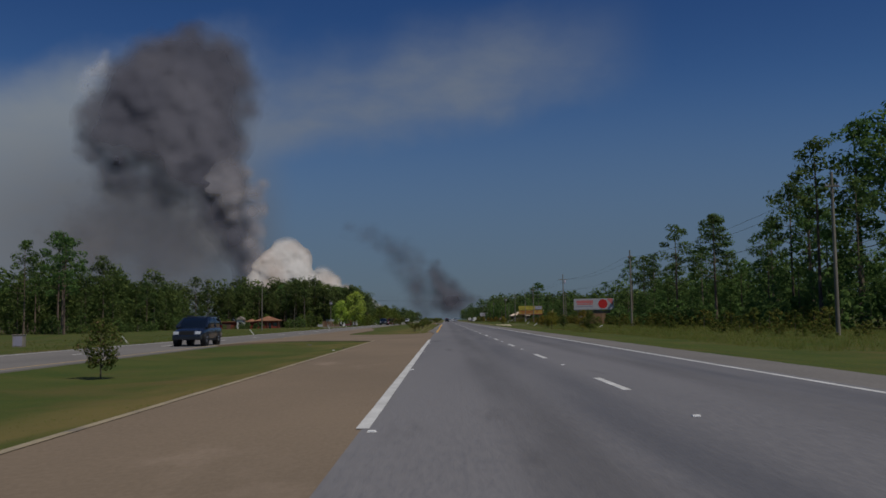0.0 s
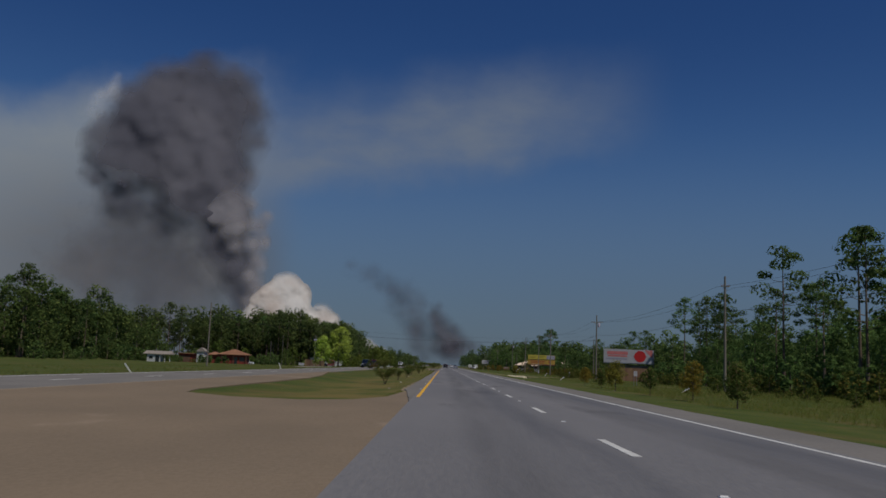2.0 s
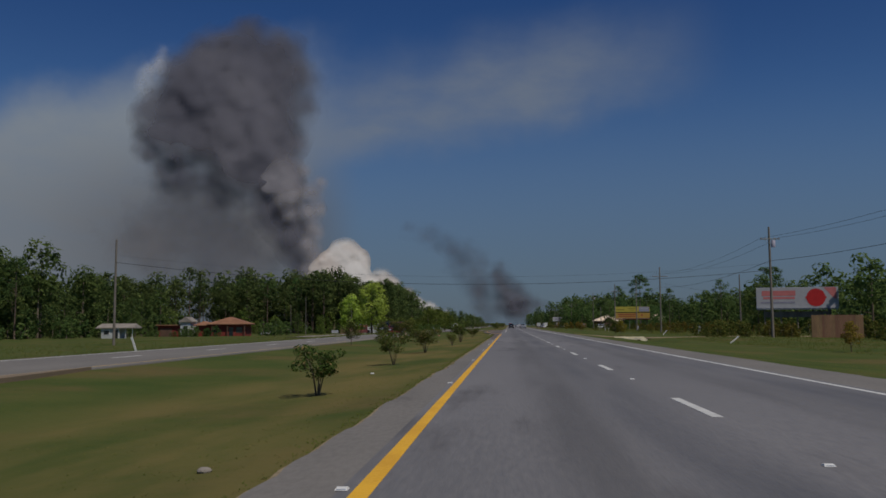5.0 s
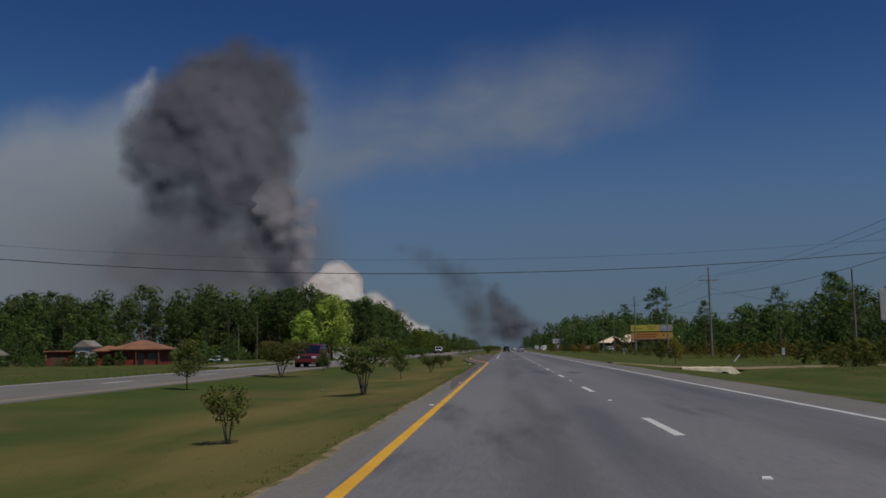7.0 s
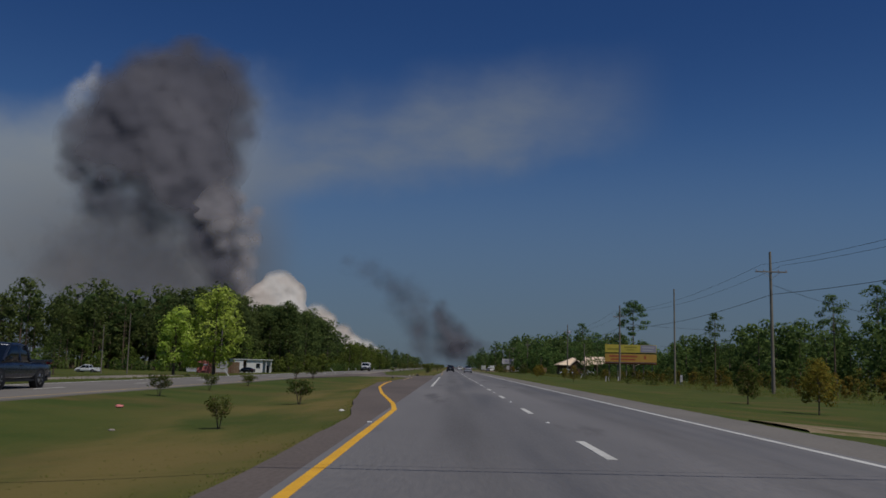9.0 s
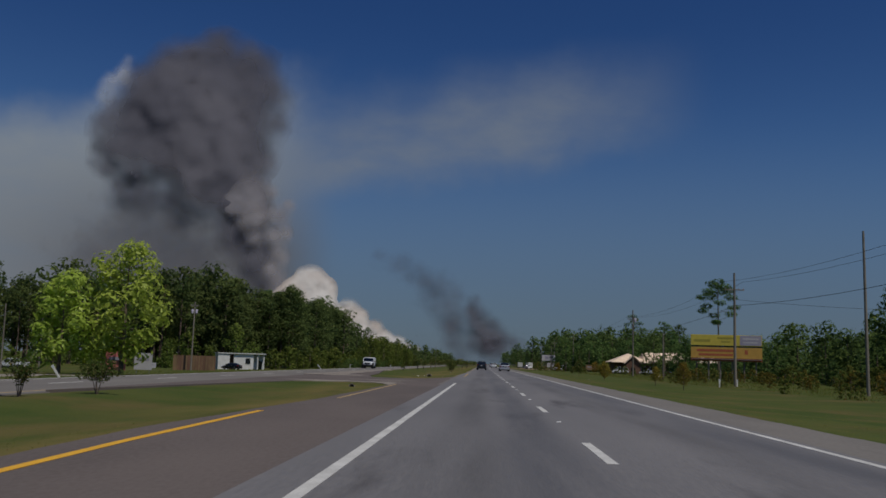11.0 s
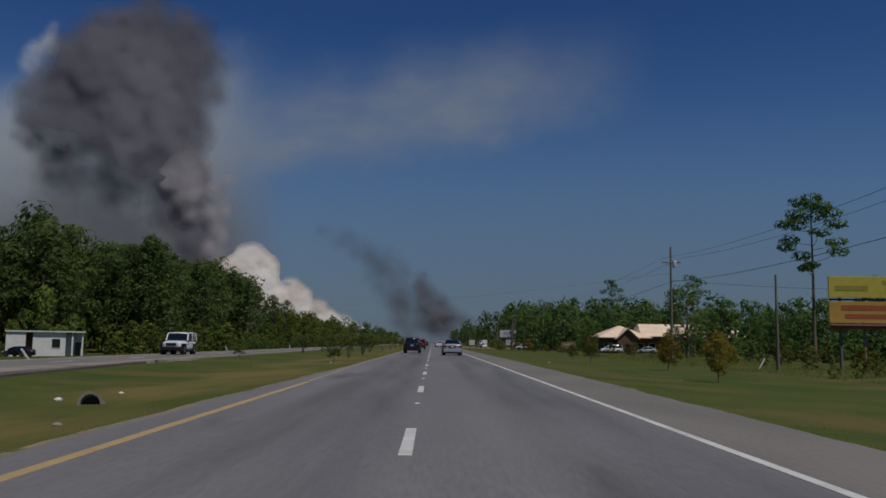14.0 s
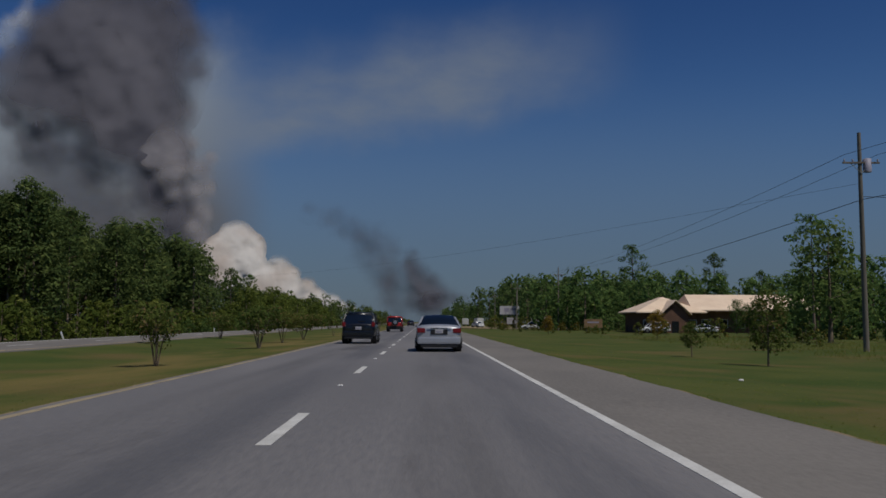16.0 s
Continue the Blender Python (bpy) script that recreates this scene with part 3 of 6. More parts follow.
DASH0, DASH_STEP, DASH_LEN = 14.81, 12.192, 3.048
dash = mark("lane_dash", 0.0, -DASH_LEN / 2, DASH_LEN / 2, 0.15, M_WHITE_PAINT, "white dash of the lane line", 0.0)
dash["group"] = "lane dashes"
first = True
for k in range(-4, 90):
    y = DASH0 + DASH_STEP * k + DASH_LEN / 2
    if first:
        dash.matrix_basis, first = pose(0, y, 0.005), False
    else:
        copy_thing(dash, pose(0, y, 0.005))
far_dash = mark("far_lane_dash", 0.0, -DASH_LEN / 2, DASH_LEN / 2, 0.15, M_WHITE_PAINT, "white dash of the opposite lane line", 0.0)
far_dash["group"] = "opposite lane dashes"
far_dash.matrix_basis = pose(-19.6, -20, -0.095)
for k in range(1, 50):
    copy_thing(far_dash, pose(-19.6, -20 + DASH_STEP * k, -0.095))


def reflector():
    ob = thing("road_reflector", 0, 0, label="small white raised pavement reflector", category="reflector", group="road reflectors")
    bm = bmesh.new()
    box(bm, -0.05, 0.05, -0.05, 0.05, 0, 0.018)
    for p in bm.verts:
        if p.co.z > 0.01:
            p.co.x *= 0.8
            p.co.y *= 0.45
    part("marker_body", bm, M_WHITE, ob)
    part("reflective_face", boxed(-0.036, 0.036, -0.046, -0.04, 0.003, 0.012), M_LAMP, ob)
    return ob


studs = [(0.0, DASH0 + DASH_STEP * k - 4.05) for k in range(-1, 44)] + [(-3.86, 9.7 + 12.0 * k) for k in range(4)] + [(-3.98, 119.2 + DASH_STEP * k) for k in range(-2, 11)]
stud = reflector()
stud.matrix_basis = pose(studs[0][0], studs[0][1], 0.002)
for x, y in studs[1:]:
    copy_thing(stud, pose(x, y, 0.002))

# marks sprayed on the shoulder
for k, (x, y, length, turn) in enumerate([(-4.12, 119.2, 0.20, 70), (-4.13, 119.33, 0.17, -62), (-4.08, 119.46, 0.20, 74), (-4.1, 119.58, 0.16, -58), (-4.03, 119.72, 0.24, 82)]):
    bm = boxed(-0.010, 0.010, -length / 2, length / 2, 0.004, 0.008)
    bmesh.ops.rotate(bm, cent=(0, 0, 0), matrix=Matrix.Rotation(radians(turn), 3, "Z"), verts=bm.verts[:])
    bmesh.ops.translate(bm, vec=(x, y, 0), verts=bm.verts[:])
    tagged(part("sprayed_mark", bm, M_WHITE_PAINT, None), "white sprayed stroke on the shoulder", "road marking", kind="structure")


# ---------------------------------------------------------------- smoke on the horizon
def cloud_mesh(name, puffs, grow, voxel, lumps, mat, parent, thin, seed=0, flat=0.42):
    """Billowing smoke: overlapping balls melted into one skin and roughened at two scales. How much smoke lies behind each
    point of the skin is kept as its density, so that the smoke thins out towards its edges."""
    rng = random.Random(seed)
    bm = bmesh.new()
    for x, y, z, r in puffs:
        m = Matrix.LocRotScale((x, y, z), None, (r * grow, r * grow * flat, r * grow * rng.uniform(0.9, 1.1)))
        bmesh.ops.create_icosphere(bm, subdivisions=3, radius=1.0, matrix=m)
    ob = part(name, bm, mat, parent, "", True)
    re = ob.modifiers.new("melt", "REMESH")
    re.mode, re.voxel_size, re.use_smooth_shade = "VOXEL", voxel, True
    for size, strength in lumps:
        tex = bpy.data.textures.new("billow", "CLOUDS")
        tex.noise_scale, tex.noise_depth = size, 3
        d = ob.modifiers.new("billow", "DISPLACE")
        d.texture, d.strength, d.mid_level, d.texture_coords = tex, strength, 0.5, "GLOBAL"
    bpy.context.view_layer.update()
    done = bpy.data.meshes.new_from_object(ob.evaluated_get(bpy.context.evaluated_depsgraph_get()))
    ob.modifiers.clear()
    ob.data = done
    co = np.empty(len(done.vertices) * 3, np.float32)
    done.vertices.foreach_get("co", co)
    co = co.reshape(-1, 3)
    depth = np.zeros(len(co))
    for x, y, z, r in puffs:
        d2 = (co[:, 0] - x) ** 2 + (co[:, 2] - z) ** 2
        depth += 2 * r * np.exp(-1.1 * d2 / r ** 2)
    dens = done.attributes.new("smoke_depth", "FLOAT", "POINT")
    dens.data.foreach_set("value", (1 - np.exp(-depth / thin)).astype(np.float32))
    return ob


def spread(puffs, depth, extra, seed, reach=(0.65, 0.9), bud=(0.32, 0.5)):
    """Puffs (x, z, r) given depth along y, with smaller ones budding off them."""
    rng = random.Random(seed)
    out = []
    for x, z, r in puffs:
        y = depth + rng.uniform(-0.06, 0.06) * r
        out.append((x, y, z, r))
        for _ in range(extra):
            a, b = rng.uniform(0, 6.28), rng.uniform(-1.2, 1.2)
            d = r * rng.uniform(*reach)
            out.append((x + d * math.cos(a) * math.cos(b), y - 0.15 * abs(d * math.sin(b)), z + d * math.sin(a) * math.cos(b), r * rng.uniform(*bud)))
    return out


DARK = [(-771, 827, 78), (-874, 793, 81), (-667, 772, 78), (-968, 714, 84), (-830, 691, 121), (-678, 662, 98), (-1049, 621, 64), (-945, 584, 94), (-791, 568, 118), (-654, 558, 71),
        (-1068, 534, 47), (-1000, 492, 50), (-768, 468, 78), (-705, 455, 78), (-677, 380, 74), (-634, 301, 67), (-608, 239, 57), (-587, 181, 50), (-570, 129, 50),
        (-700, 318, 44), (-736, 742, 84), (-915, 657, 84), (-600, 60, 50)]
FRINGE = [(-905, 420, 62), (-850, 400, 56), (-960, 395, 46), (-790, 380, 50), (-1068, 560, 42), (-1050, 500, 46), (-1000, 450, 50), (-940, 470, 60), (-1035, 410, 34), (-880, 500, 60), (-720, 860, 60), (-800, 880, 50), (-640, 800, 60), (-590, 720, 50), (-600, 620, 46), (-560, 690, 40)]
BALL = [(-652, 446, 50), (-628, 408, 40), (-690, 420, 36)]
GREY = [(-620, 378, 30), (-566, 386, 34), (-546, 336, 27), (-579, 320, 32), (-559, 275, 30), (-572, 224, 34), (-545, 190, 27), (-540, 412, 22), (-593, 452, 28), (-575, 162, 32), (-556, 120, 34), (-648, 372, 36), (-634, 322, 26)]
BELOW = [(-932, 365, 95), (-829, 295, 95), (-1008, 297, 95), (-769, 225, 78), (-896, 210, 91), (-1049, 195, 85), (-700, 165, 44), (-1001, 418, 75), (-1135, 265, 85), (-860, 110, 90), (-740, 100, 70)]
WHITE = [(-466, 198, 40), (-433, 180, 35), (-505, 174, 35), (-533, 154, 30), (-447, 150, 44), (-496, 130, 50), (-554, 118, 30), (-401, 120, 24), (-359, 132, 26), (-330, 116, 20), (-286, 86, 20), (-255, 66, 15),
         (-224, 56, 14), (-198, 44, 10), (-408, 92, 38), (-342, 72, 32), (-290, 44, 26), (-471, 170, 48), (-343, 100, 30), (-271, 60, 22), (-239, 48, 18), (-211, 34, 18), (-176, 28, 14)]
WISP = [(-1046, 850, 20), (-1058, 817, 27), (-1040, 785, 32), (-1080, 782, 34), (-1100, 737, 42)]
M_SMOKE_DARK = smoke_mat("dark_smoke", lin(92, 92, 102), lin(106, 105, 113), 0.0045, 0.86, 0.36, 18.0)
# The next two are the column's smoke with sunlight put into paler colours.
M_SMOKE_LIT_BALL = smoke_mat("lit_ball_smoke", lin(122, 120, 127), lin(136, 133, 138), 0.010, 0.6, 0.2, 22.0)
M_SMOKE_LIT_SIDE = smoke_mat("lit_side_smoke", lin(146, 143, 148), lin(162, 157, 159), 0.010, 0.55, 0.15, 22.0)
M_SMOKE_WHITE = smoke_mat("white_smoke", lin(218, 213, 208), lin(190, 176, 166), 0.010, 0.58, 0.16, 18.0)
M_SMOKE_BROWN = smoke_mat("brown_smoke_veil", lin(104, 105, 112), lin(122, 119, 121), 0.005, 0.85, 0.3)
M_SMOKE_THIN = smoke_mat("thin_dark_smoke", lin(76, 76, 86), lin(90, 89, 97), 0.010, 0.75, 0.2)
M_SMOKE_PALE = smoke_mat("pale_smoke", lin(170, 178, 190), lin(186, 188, 194), 0.010, 0.6, 0.3, 16.0)

plume = thing("smoke_plume", 0, 0, 0, label="huge dark grey smoke column with a lit white base", category="smoke")
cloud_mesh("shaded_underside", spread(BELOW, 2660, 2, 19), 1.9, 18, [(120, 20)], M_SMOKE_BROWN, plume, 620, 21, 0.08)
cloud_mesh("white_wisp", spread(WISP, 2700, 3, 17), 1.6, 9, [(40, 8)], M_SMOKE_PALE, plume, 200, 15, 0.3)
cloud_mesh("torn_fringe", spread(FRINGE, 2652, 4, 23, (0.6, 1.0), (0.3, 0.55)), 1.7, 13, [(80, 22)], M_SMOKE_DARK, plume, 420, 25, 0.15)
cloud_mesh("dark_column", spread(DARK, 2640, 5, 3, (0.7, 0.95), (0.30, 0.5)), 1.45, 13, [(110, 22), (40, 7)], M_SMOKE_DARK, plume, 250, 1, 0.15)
# Bulges on the column's sunny side, their light painted in by paler smoke.
cloud_mesh("lit_shoulder", spread(GREY, 2622, 2, 5, (0.4, 0.7), (0.4, 0.55)), 1.5, 7, [(50, 6)], M_SMOKE_LIT_SIDE, plume, 130, 4, 0.12)
cloud_mesh("lit_ball", spread(BALL, 2626, 3, 6, (0.5, 0.8), (0.4, 0.55)), 1.4, 6, [(50, 5)], M_SMOKE_LIT_BALL, plume, 80, 5, 0.14)
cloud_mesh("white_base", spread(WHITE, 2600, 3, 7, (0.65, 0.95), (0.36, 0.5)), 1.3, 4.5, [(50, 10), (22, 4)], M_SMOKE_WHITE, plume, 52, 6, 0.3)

drift = thing("smoke_drift", 0, 0, 0, label="low dark smoke leaning over the road far ahead", category="smoke")
low = [(-24, 128, 27), (-8, 95, 36), (16, 68, 36), (46, 55, 27), (80, 42, 24), (108, 28, 18), (-16, 52, 34), (-30, 150, 18), (20, 30, 32)]
high = [(-255, 262, 30), (-215, 240, 36), (-170, 215, 40), (-122, 190, 40), (-78, 160, 38), (-95, 117, 40), (-74, 74, 44), (-135, 150, 40), (-57, 34, 44), (17, 28, 36), (-40, 110, 36)]
cloud_mesh("dark_core", spread(low, 2350, 3, 9), 1.8, 6, [(36, 16)], M_SMOKE_THIN, drift, 165, 8, 0.25)
cloud_mesh("trail", spread(high, 2400, 2, 11), 1.6, 8, [(44, 18)], M_SMOKE_THIN, drift, 350, 10, 0.25)


# ---------------------------------------------------------------- trees
def sprays(rng, centre, radii, n, size):
    """n small leaf sprays (bent quads) in an ellipsoid, denser towards its skin: vertex and quad arrays."""
    d = rng.normal(size=(n, 3))
    d /= np.linalg.norm(d, axis=1)[:, None]
    p = np.asarray(centre) + d * (rng.uniform(0.35, 1.0, (n, 1)) ** 0.5) * np.asarray(radii)
    facing = d * np.array([0.8, 0.8, 1.0]) + np.array([0, 0, 0.25]) + rng.normal(size=(n, 3)) * 0.22      # sprays face out and up
    a = np.cross(facing, rng.normal(size=(n, 3)))
    a /= np.linalg.norm(a, axis=1)[:, None]
    b = np.cross(facing, a)
    b /= np.linalg.norm(b, axis=1)[:, None]
    s = size * rng.uniform(0.6, 1.3, (n, 1))
    q = np.stack([p - a * s, p - b * s * 0.45 + d * s * 0.15, p + a * s, p + b * s * 0.45 + d * s * 0.15], 1).reshape(-1, 3)
    f = np.arange(4 * n).reshape(-1, 4)
    return q, f


def joined(blocks):
    vs, fs, n = [], [], 0
    for v, f in blocks:
        vs.append(v)
        fs.append(np.asarray(f) + n)
        n += len(v)
    return np.concatenate(vs), np.concatenate(fs)


def wood_of(rng, h, base_r, tips, lean=0.0, sides=6, step=1):
    """Trunk and limbs to the given tips."""
    blocks = []
    tips = tips[::step]
    top = np.array([lean * h, 0, h])
    trunk = [(lean * h * (k / 5) ** 2 + rng.normal() * 0.05, rng.normal() * 0.05 * min(k, 1), h * k / 5) for k in range(6)]
    blocks.append(tuple(map(np.array, tube_arrays(trunk, [base_r * (1 - 0.82 * k / 5) * (1.25 if k == 0 else 1) for k in range(6)], sides))))
    for t in tips:
        z0 = max(min(t[2] - abs(t[0]) * 0.35 - 0.3, h * 0.97), h * 0.12)
        s = np.array([lean * h * (z0 / h) ** 2, 0, z0])
        mid = (s + t) / 2 + np.array([0, 0, -0.06 * np.linalg.norm(t - s)])
        r = base_r * 0.32 * (1 - 0.6 * z0 / h)
        blocks.append(tuple(map(np.array, tube_arrays([s, mid, t], [r, r * 0.7, r * 0.3], 4))))
    return joined(blocks)


def pine_shape(seed, h=20.0, clear=0.55, spread_r=3.0, clumps=16, n=70, size=0.30, puff=(0.8, 1.35)):
    """A tall pine: bare stem below, flat tufts on limbs above, gaps between, a wide uneven top."""
    rng = np.random.default_rng(seed)
    tips, blocks = [], []
    for k in range(clumps):
        f = k / (clumps - 1)
        z = h * (clear + (0.97 - clear) * f) + rng.normal() * 0.3
        reach = spread_r * (1.05 - 0.62 * f ** 2.2) * rng.uniform(0.5, 1.1)
        a = k * 2.4 + rng.normal() * 0.5
        t = np.array([reach * math.cos(a), reach * math.sin(a), z])
        tips.append(t)
        w = rng.uniform(*puff) * h / 20
        blocks.append(sprays(rng, t, (w * 1.35, w * 1.35, w * 0.75), n, size * h / 20))
    blocks.append(sprays(rng, (0, 0, h * 0.975), (1.1, 1.1, 0.8), n, size))
    return wood_of(rng, h, 0.2 * h / 20 + 0.04, tips, 0.0, 6 if n > 40 else 4, 1 if n > 40 else 3), joined(blocks)


def lone_shape(seed, h=19.8):
    """A slim pine whose tufts stand apart in tiers under a domed top."""
    rng = np.random.default_rng(seed)
    tips, blocks = [], []
    tiers = [(0.56, 2, 2.4, 0.8), (0.65, 3, 3.2, 1.0), (0.73, 3, 3.4, 1.05), (0.81, 3, 2.9, 1.1), (0.88, 4, 2.3, 1.2), (0.94, 4, 1.5, 1.15), (0.985, 1, 0.1, 1.1)]
    for i, (f, count, reach, w) in enumerate(tiers):
        for k in range(count):
            a = 6.283 * k / count + i * 1.1 + rng.normal() * 0.25
            r = reach * rng.uniform(0.8, 1.1)
            t = np.array([r * math.cos(a), r * math.sin(a), h * f + rng.normal() * 0.25])
            tips.append(t)
            blocks.append(sprays(rng, t, (w * 1.3, w * 1.3, w * 0.62), 110, 0.26))
    return wood_of(rng, h, 0.24, tips), joined(blocks)


def broad_shape(seed, h=11.0, low=0.22, width=3.6, clumps=24, n=64, size=0.32):
    """A full round-headed tree with an uneven outline."""
    rng = np.random.default_rng(seed)
    tips, blocks = [], []
    for k in range(clumps):
        f = (k + 0.5) / clumps
        z = h * (low + (0.95 - low) * f)
        env = math.sin(math.pi * min(0.16 + 0.8 * f, 1.0)) ** 0.7
        reach = width * env * rng.uniform(0.35, 1.0)
        a = k * 2.4 + rng.normal() * 0.4
        t = np.array([reach * math.cos(a), reach * math.sin(a), z])
        tips.append(t)
        w = rng.uniform(0.75, 1.25) * h / 9
        blocks.append(sprays(rng, t, (w * 1.1, w * 1.1, w * 0.9), n, size))
    return wood_of(rng, h * 0.86, 0.16 * h / 10 + 0.03, tips, 0.0, 6 if n > 40 else 4, 2 if n > 40 else 5), joined(blocks)


def myrtle_shape(seed, h=2.2, bare=0.3, width=0.85, stems=4, n=420, size=0.085):
    """A young many-stemmed ornamental tree with a thin crown."""
    rng = np.random.default_rng(seed)
    wood, blocks = [], []
    for k in range(stems):
        a = k * 6.28 / stems + rng.normal() * 0.4
        t = np.array([width * 0.6 * math.cos(a), width * 0.6 * math.sin(a), h * rng.uniform(0.7, 0.95)])
        mid = t * np.array([0.35, 0.35, 0.5])
        wood.append(tuple(map(np.array, tube_arrays([(0.03 * math.cos(a), 0.03 * math.sin(a), 0), mid, t], [0.026, 0.017, 0.006], 5))))
        for j in range(3):
            e = mid + (t - mid) * rng.uniform(0.2, 0.9) + rng.normal(size=3) * np.array([0.22, 0.22, 0.12]) * h / 2.2
            wood.append(tuple(map(np.array, tube_arrays([mid + (t - mid) * 0.2 * j, e], [0.012, 0.004], 4))))
            blocks.append(sprays(rng, e, (width * 0.36, width * 0.36, h * 0.12), n // 13, size))
        blocks.append(sprays(rng, t, (width * 0.4, width * 0.4, h * 0.12), n // 8, size))
    return joined(wood), joined(blocks)


def verge_shape(seed, h=2.5, bare=0.26, width=0.95, clumps=24, n=84, size=0.07):
    """A small single-stemmed roadside tree: thin trunk, upright oval crown with gaps."""
    rng = np.random.default_rng(seed)
    wood = [tuple(map(np.array, tube_arrays([(0, 0, 0), (0.02, 0, h * 0.4), (rng.normal() * 0.05, 0.03, h * 0.9)], [0.04, 0.03, 0.008], 6)))]
    blocks = []
    for k in range(clumps):
        f = (k + 0.5) / clumps
        z = h * (bare + (0.97 - bare) * f)
        a = k * 2.4 + rng.normal() * 0.4
        reach = width * math.sin(math.pi * min(0.22 + 0.74 * f, 1.0)) * rng.uniform(0.25, 0.95)
        t = np.array([reach * math.cos(a), reach * math.sin(a), z])
        wood.append(tuple(map(np.array, tube_arrays([(0.01, 0.01, max(z - reach * 0.8, h * 0.25)), t], [0.014, 0.004], 4))))
        w = rng.uniform(0.26, 0.42)
        blocks.append(sprays(rng, t, (w, w, w * 0.85), n, size))
    return joined(wood), joined(blocks)


SHAPES = {"pine": [pine_shape(1, clear=0.5, clumps=17), pine_shape(2, clear=0.62, spread_r=2.9, clumps=13), pine_shape(3, clear=0.42, spread_r=3.4, clumps=20), pine_shape(4, clear=0.66, spread_r=3.6, clumps=13)],
          "broad": [broad_shape(11, n=56, size=0.29), broad_shape(12, width=3.0, low=0.12, n=56, size=0.29), broad_shape(13, width=4.0, clumps=28, n=56, size=0.29), broad_shape(14, width=2.6, low=0.3, n=56, size=0.29)],
          "pine_far": [pine_shape(61, clear=0.42, clumps=17, n=35, size=0.49, puff=(1.1, 1.8)), pine_shape(62, clear=0.5, spread_r=3.0, clumps=15, n=35, size=0.49, puff=(1.1, 1.8)),
                       pine_shape(63, clear=0.36, spread_r=3.6, clumps=19, n=35, size=0.49, puff=(1.1, 1.8)), pine_shape(64, clear=0.55, spread_r=3.4, clumps=14, n=35, size=0.49, puff=(1.1, 1.8))],
          "big_far": [broad_shape(51, h=20, low=0.2, width=5.0, clumps=20, n=54, size=0.54), broad_shape(52, h=20, low=0.3, width=4.2, clumps=18, n=54, size=0.54),
                      broad_shape(53, h=20, low=0.12, width=5.4, clumps=22, n=54, size=0.54), broad_shape(54, h=20, low=0.36, width=4.6, clumps=17, n=54, size=0.54)],
          "pine_near": [pine_shape(131 + k, clear=0.3 + 0.06 * k, spread_r=3.2, clumps=19, n=84, size=0.33, puff=(1.1, 1.8)) for k in range(4)],
          "big_near": [broad_shape(141 + k, h=20, low=0.12, width=4.4 + 0.3 * k, clumps=24, n=120, size=0.36) for k in range(4)],
          "broad_far": [broad_shape(71, clumps=17, n=35, size=0.43), broad_shape(72, width=3.0, low=0.06, clumps=17, n=35, size=0.43), broad_shape(73, width=4.0, low=0.1, clumps=19, n=35, size=0.43),
                        broad_shape(74, width=2.6, low=0.2, clumps=15, n=35, size=0.43)],
          "shrub": [broad_shape(81 + k, low=0.04, width=5.2, clumps=12, n=17, size=0.96) for k in range(4)],
          "mound": [broad_shape(121 + k, low=0.03, width=5.6, clumps=14, n=34, size=0.68) for k in range(4)],
          "bulk": [broad_shape(111 + k, h=20, low=0.15, width=5.4 - 0.4 * k, clumps=14, n=18, size=0.95) for k in range(4)],
          "myrtle": [myrtle_shape(21, width=1.6, stems=7, n=1000, size=0.075), myrtle_shape(22, h=2.0, width=0.85, stems=5, n=520, size=0.075), myrtle_shape(23, h=1.7, width=0.9, stems=5, n=600, size=0.07), myrtle_shape(24, h=2.4, width=1.4, stems=6, n=800, size=0.08)],
          "myrtle_far": [myrtle_shape(91 + k, h=2.2, width=1.0, stems=3, n=110, size=0.17) for k in range(4)],
          "verge": [verge_shape(101), verge_shape(102, h=2.2, width=0.82), verge_shape(103, h=2.7, width=1.05, clumps=22), verge_shape(104, h=2.3, bare=0.36, width=0.85, clumps=18)],
          "lone": [lone_shape(31)],
          "bright": [broad_shape(41, h=14.2, low=0.14, width=4.6, clumps=34, n=90, size=0.34), broad_shape(42, h=10.8, low=0.16, width=3.6, clumps=26, n=90, size=0.32)]}
MYRTLE_H = (2.2, 2.0, 1.7, 2.4)
PROTO = {}


def tree(kind, which, x, y, scale, leaf, label, category="tree", group="", name="tree"):
    m = pose(x, y, ground_z(x, y) - 0.05, 0, 0, (x * 37 + y * 53) % 360) @ Matrix.Scale(scale, 4)
    key = (kind, which, leaf.name, label)
    if key in PROTO:
        return copy_thing(PROTO[key], m)
    ob = new(name)
    PROTO[key] = ob
    (wv, wf), (lv, lf) = SHAPES[kind][which]
    big_mesh("trunk", wv, wf, M_BARK, ob)
    big_mesh("crown", lv, lf, leaf, ob)
    tagged(ob, label, category, group)
    ob.matrix_basis = m if scale == 1 else pose(0, 0, 0)
    if scale != 1:                       # the first of a kind keeps scale one, so that copies are not scaled twice
        for c in ob.children:
            c.data.transform(Matrix.Scale(scale, 4))
        ob.matrix_basis = m @ Matrix.Scale(1 / scale, 4)
        SCALED[key] = scale
    return ob


SCALED = {}


def plant(kind, which, x, y, scale, leaf, label, category="tree", group="", name="tree"):
    key = (kind, which, leaf.name, label)
    s = scale / SCALED.get(key, 1.0) if key in PROTO else scale
    return tree(kind, which, x, y, s, leaf, label, category, group, name)


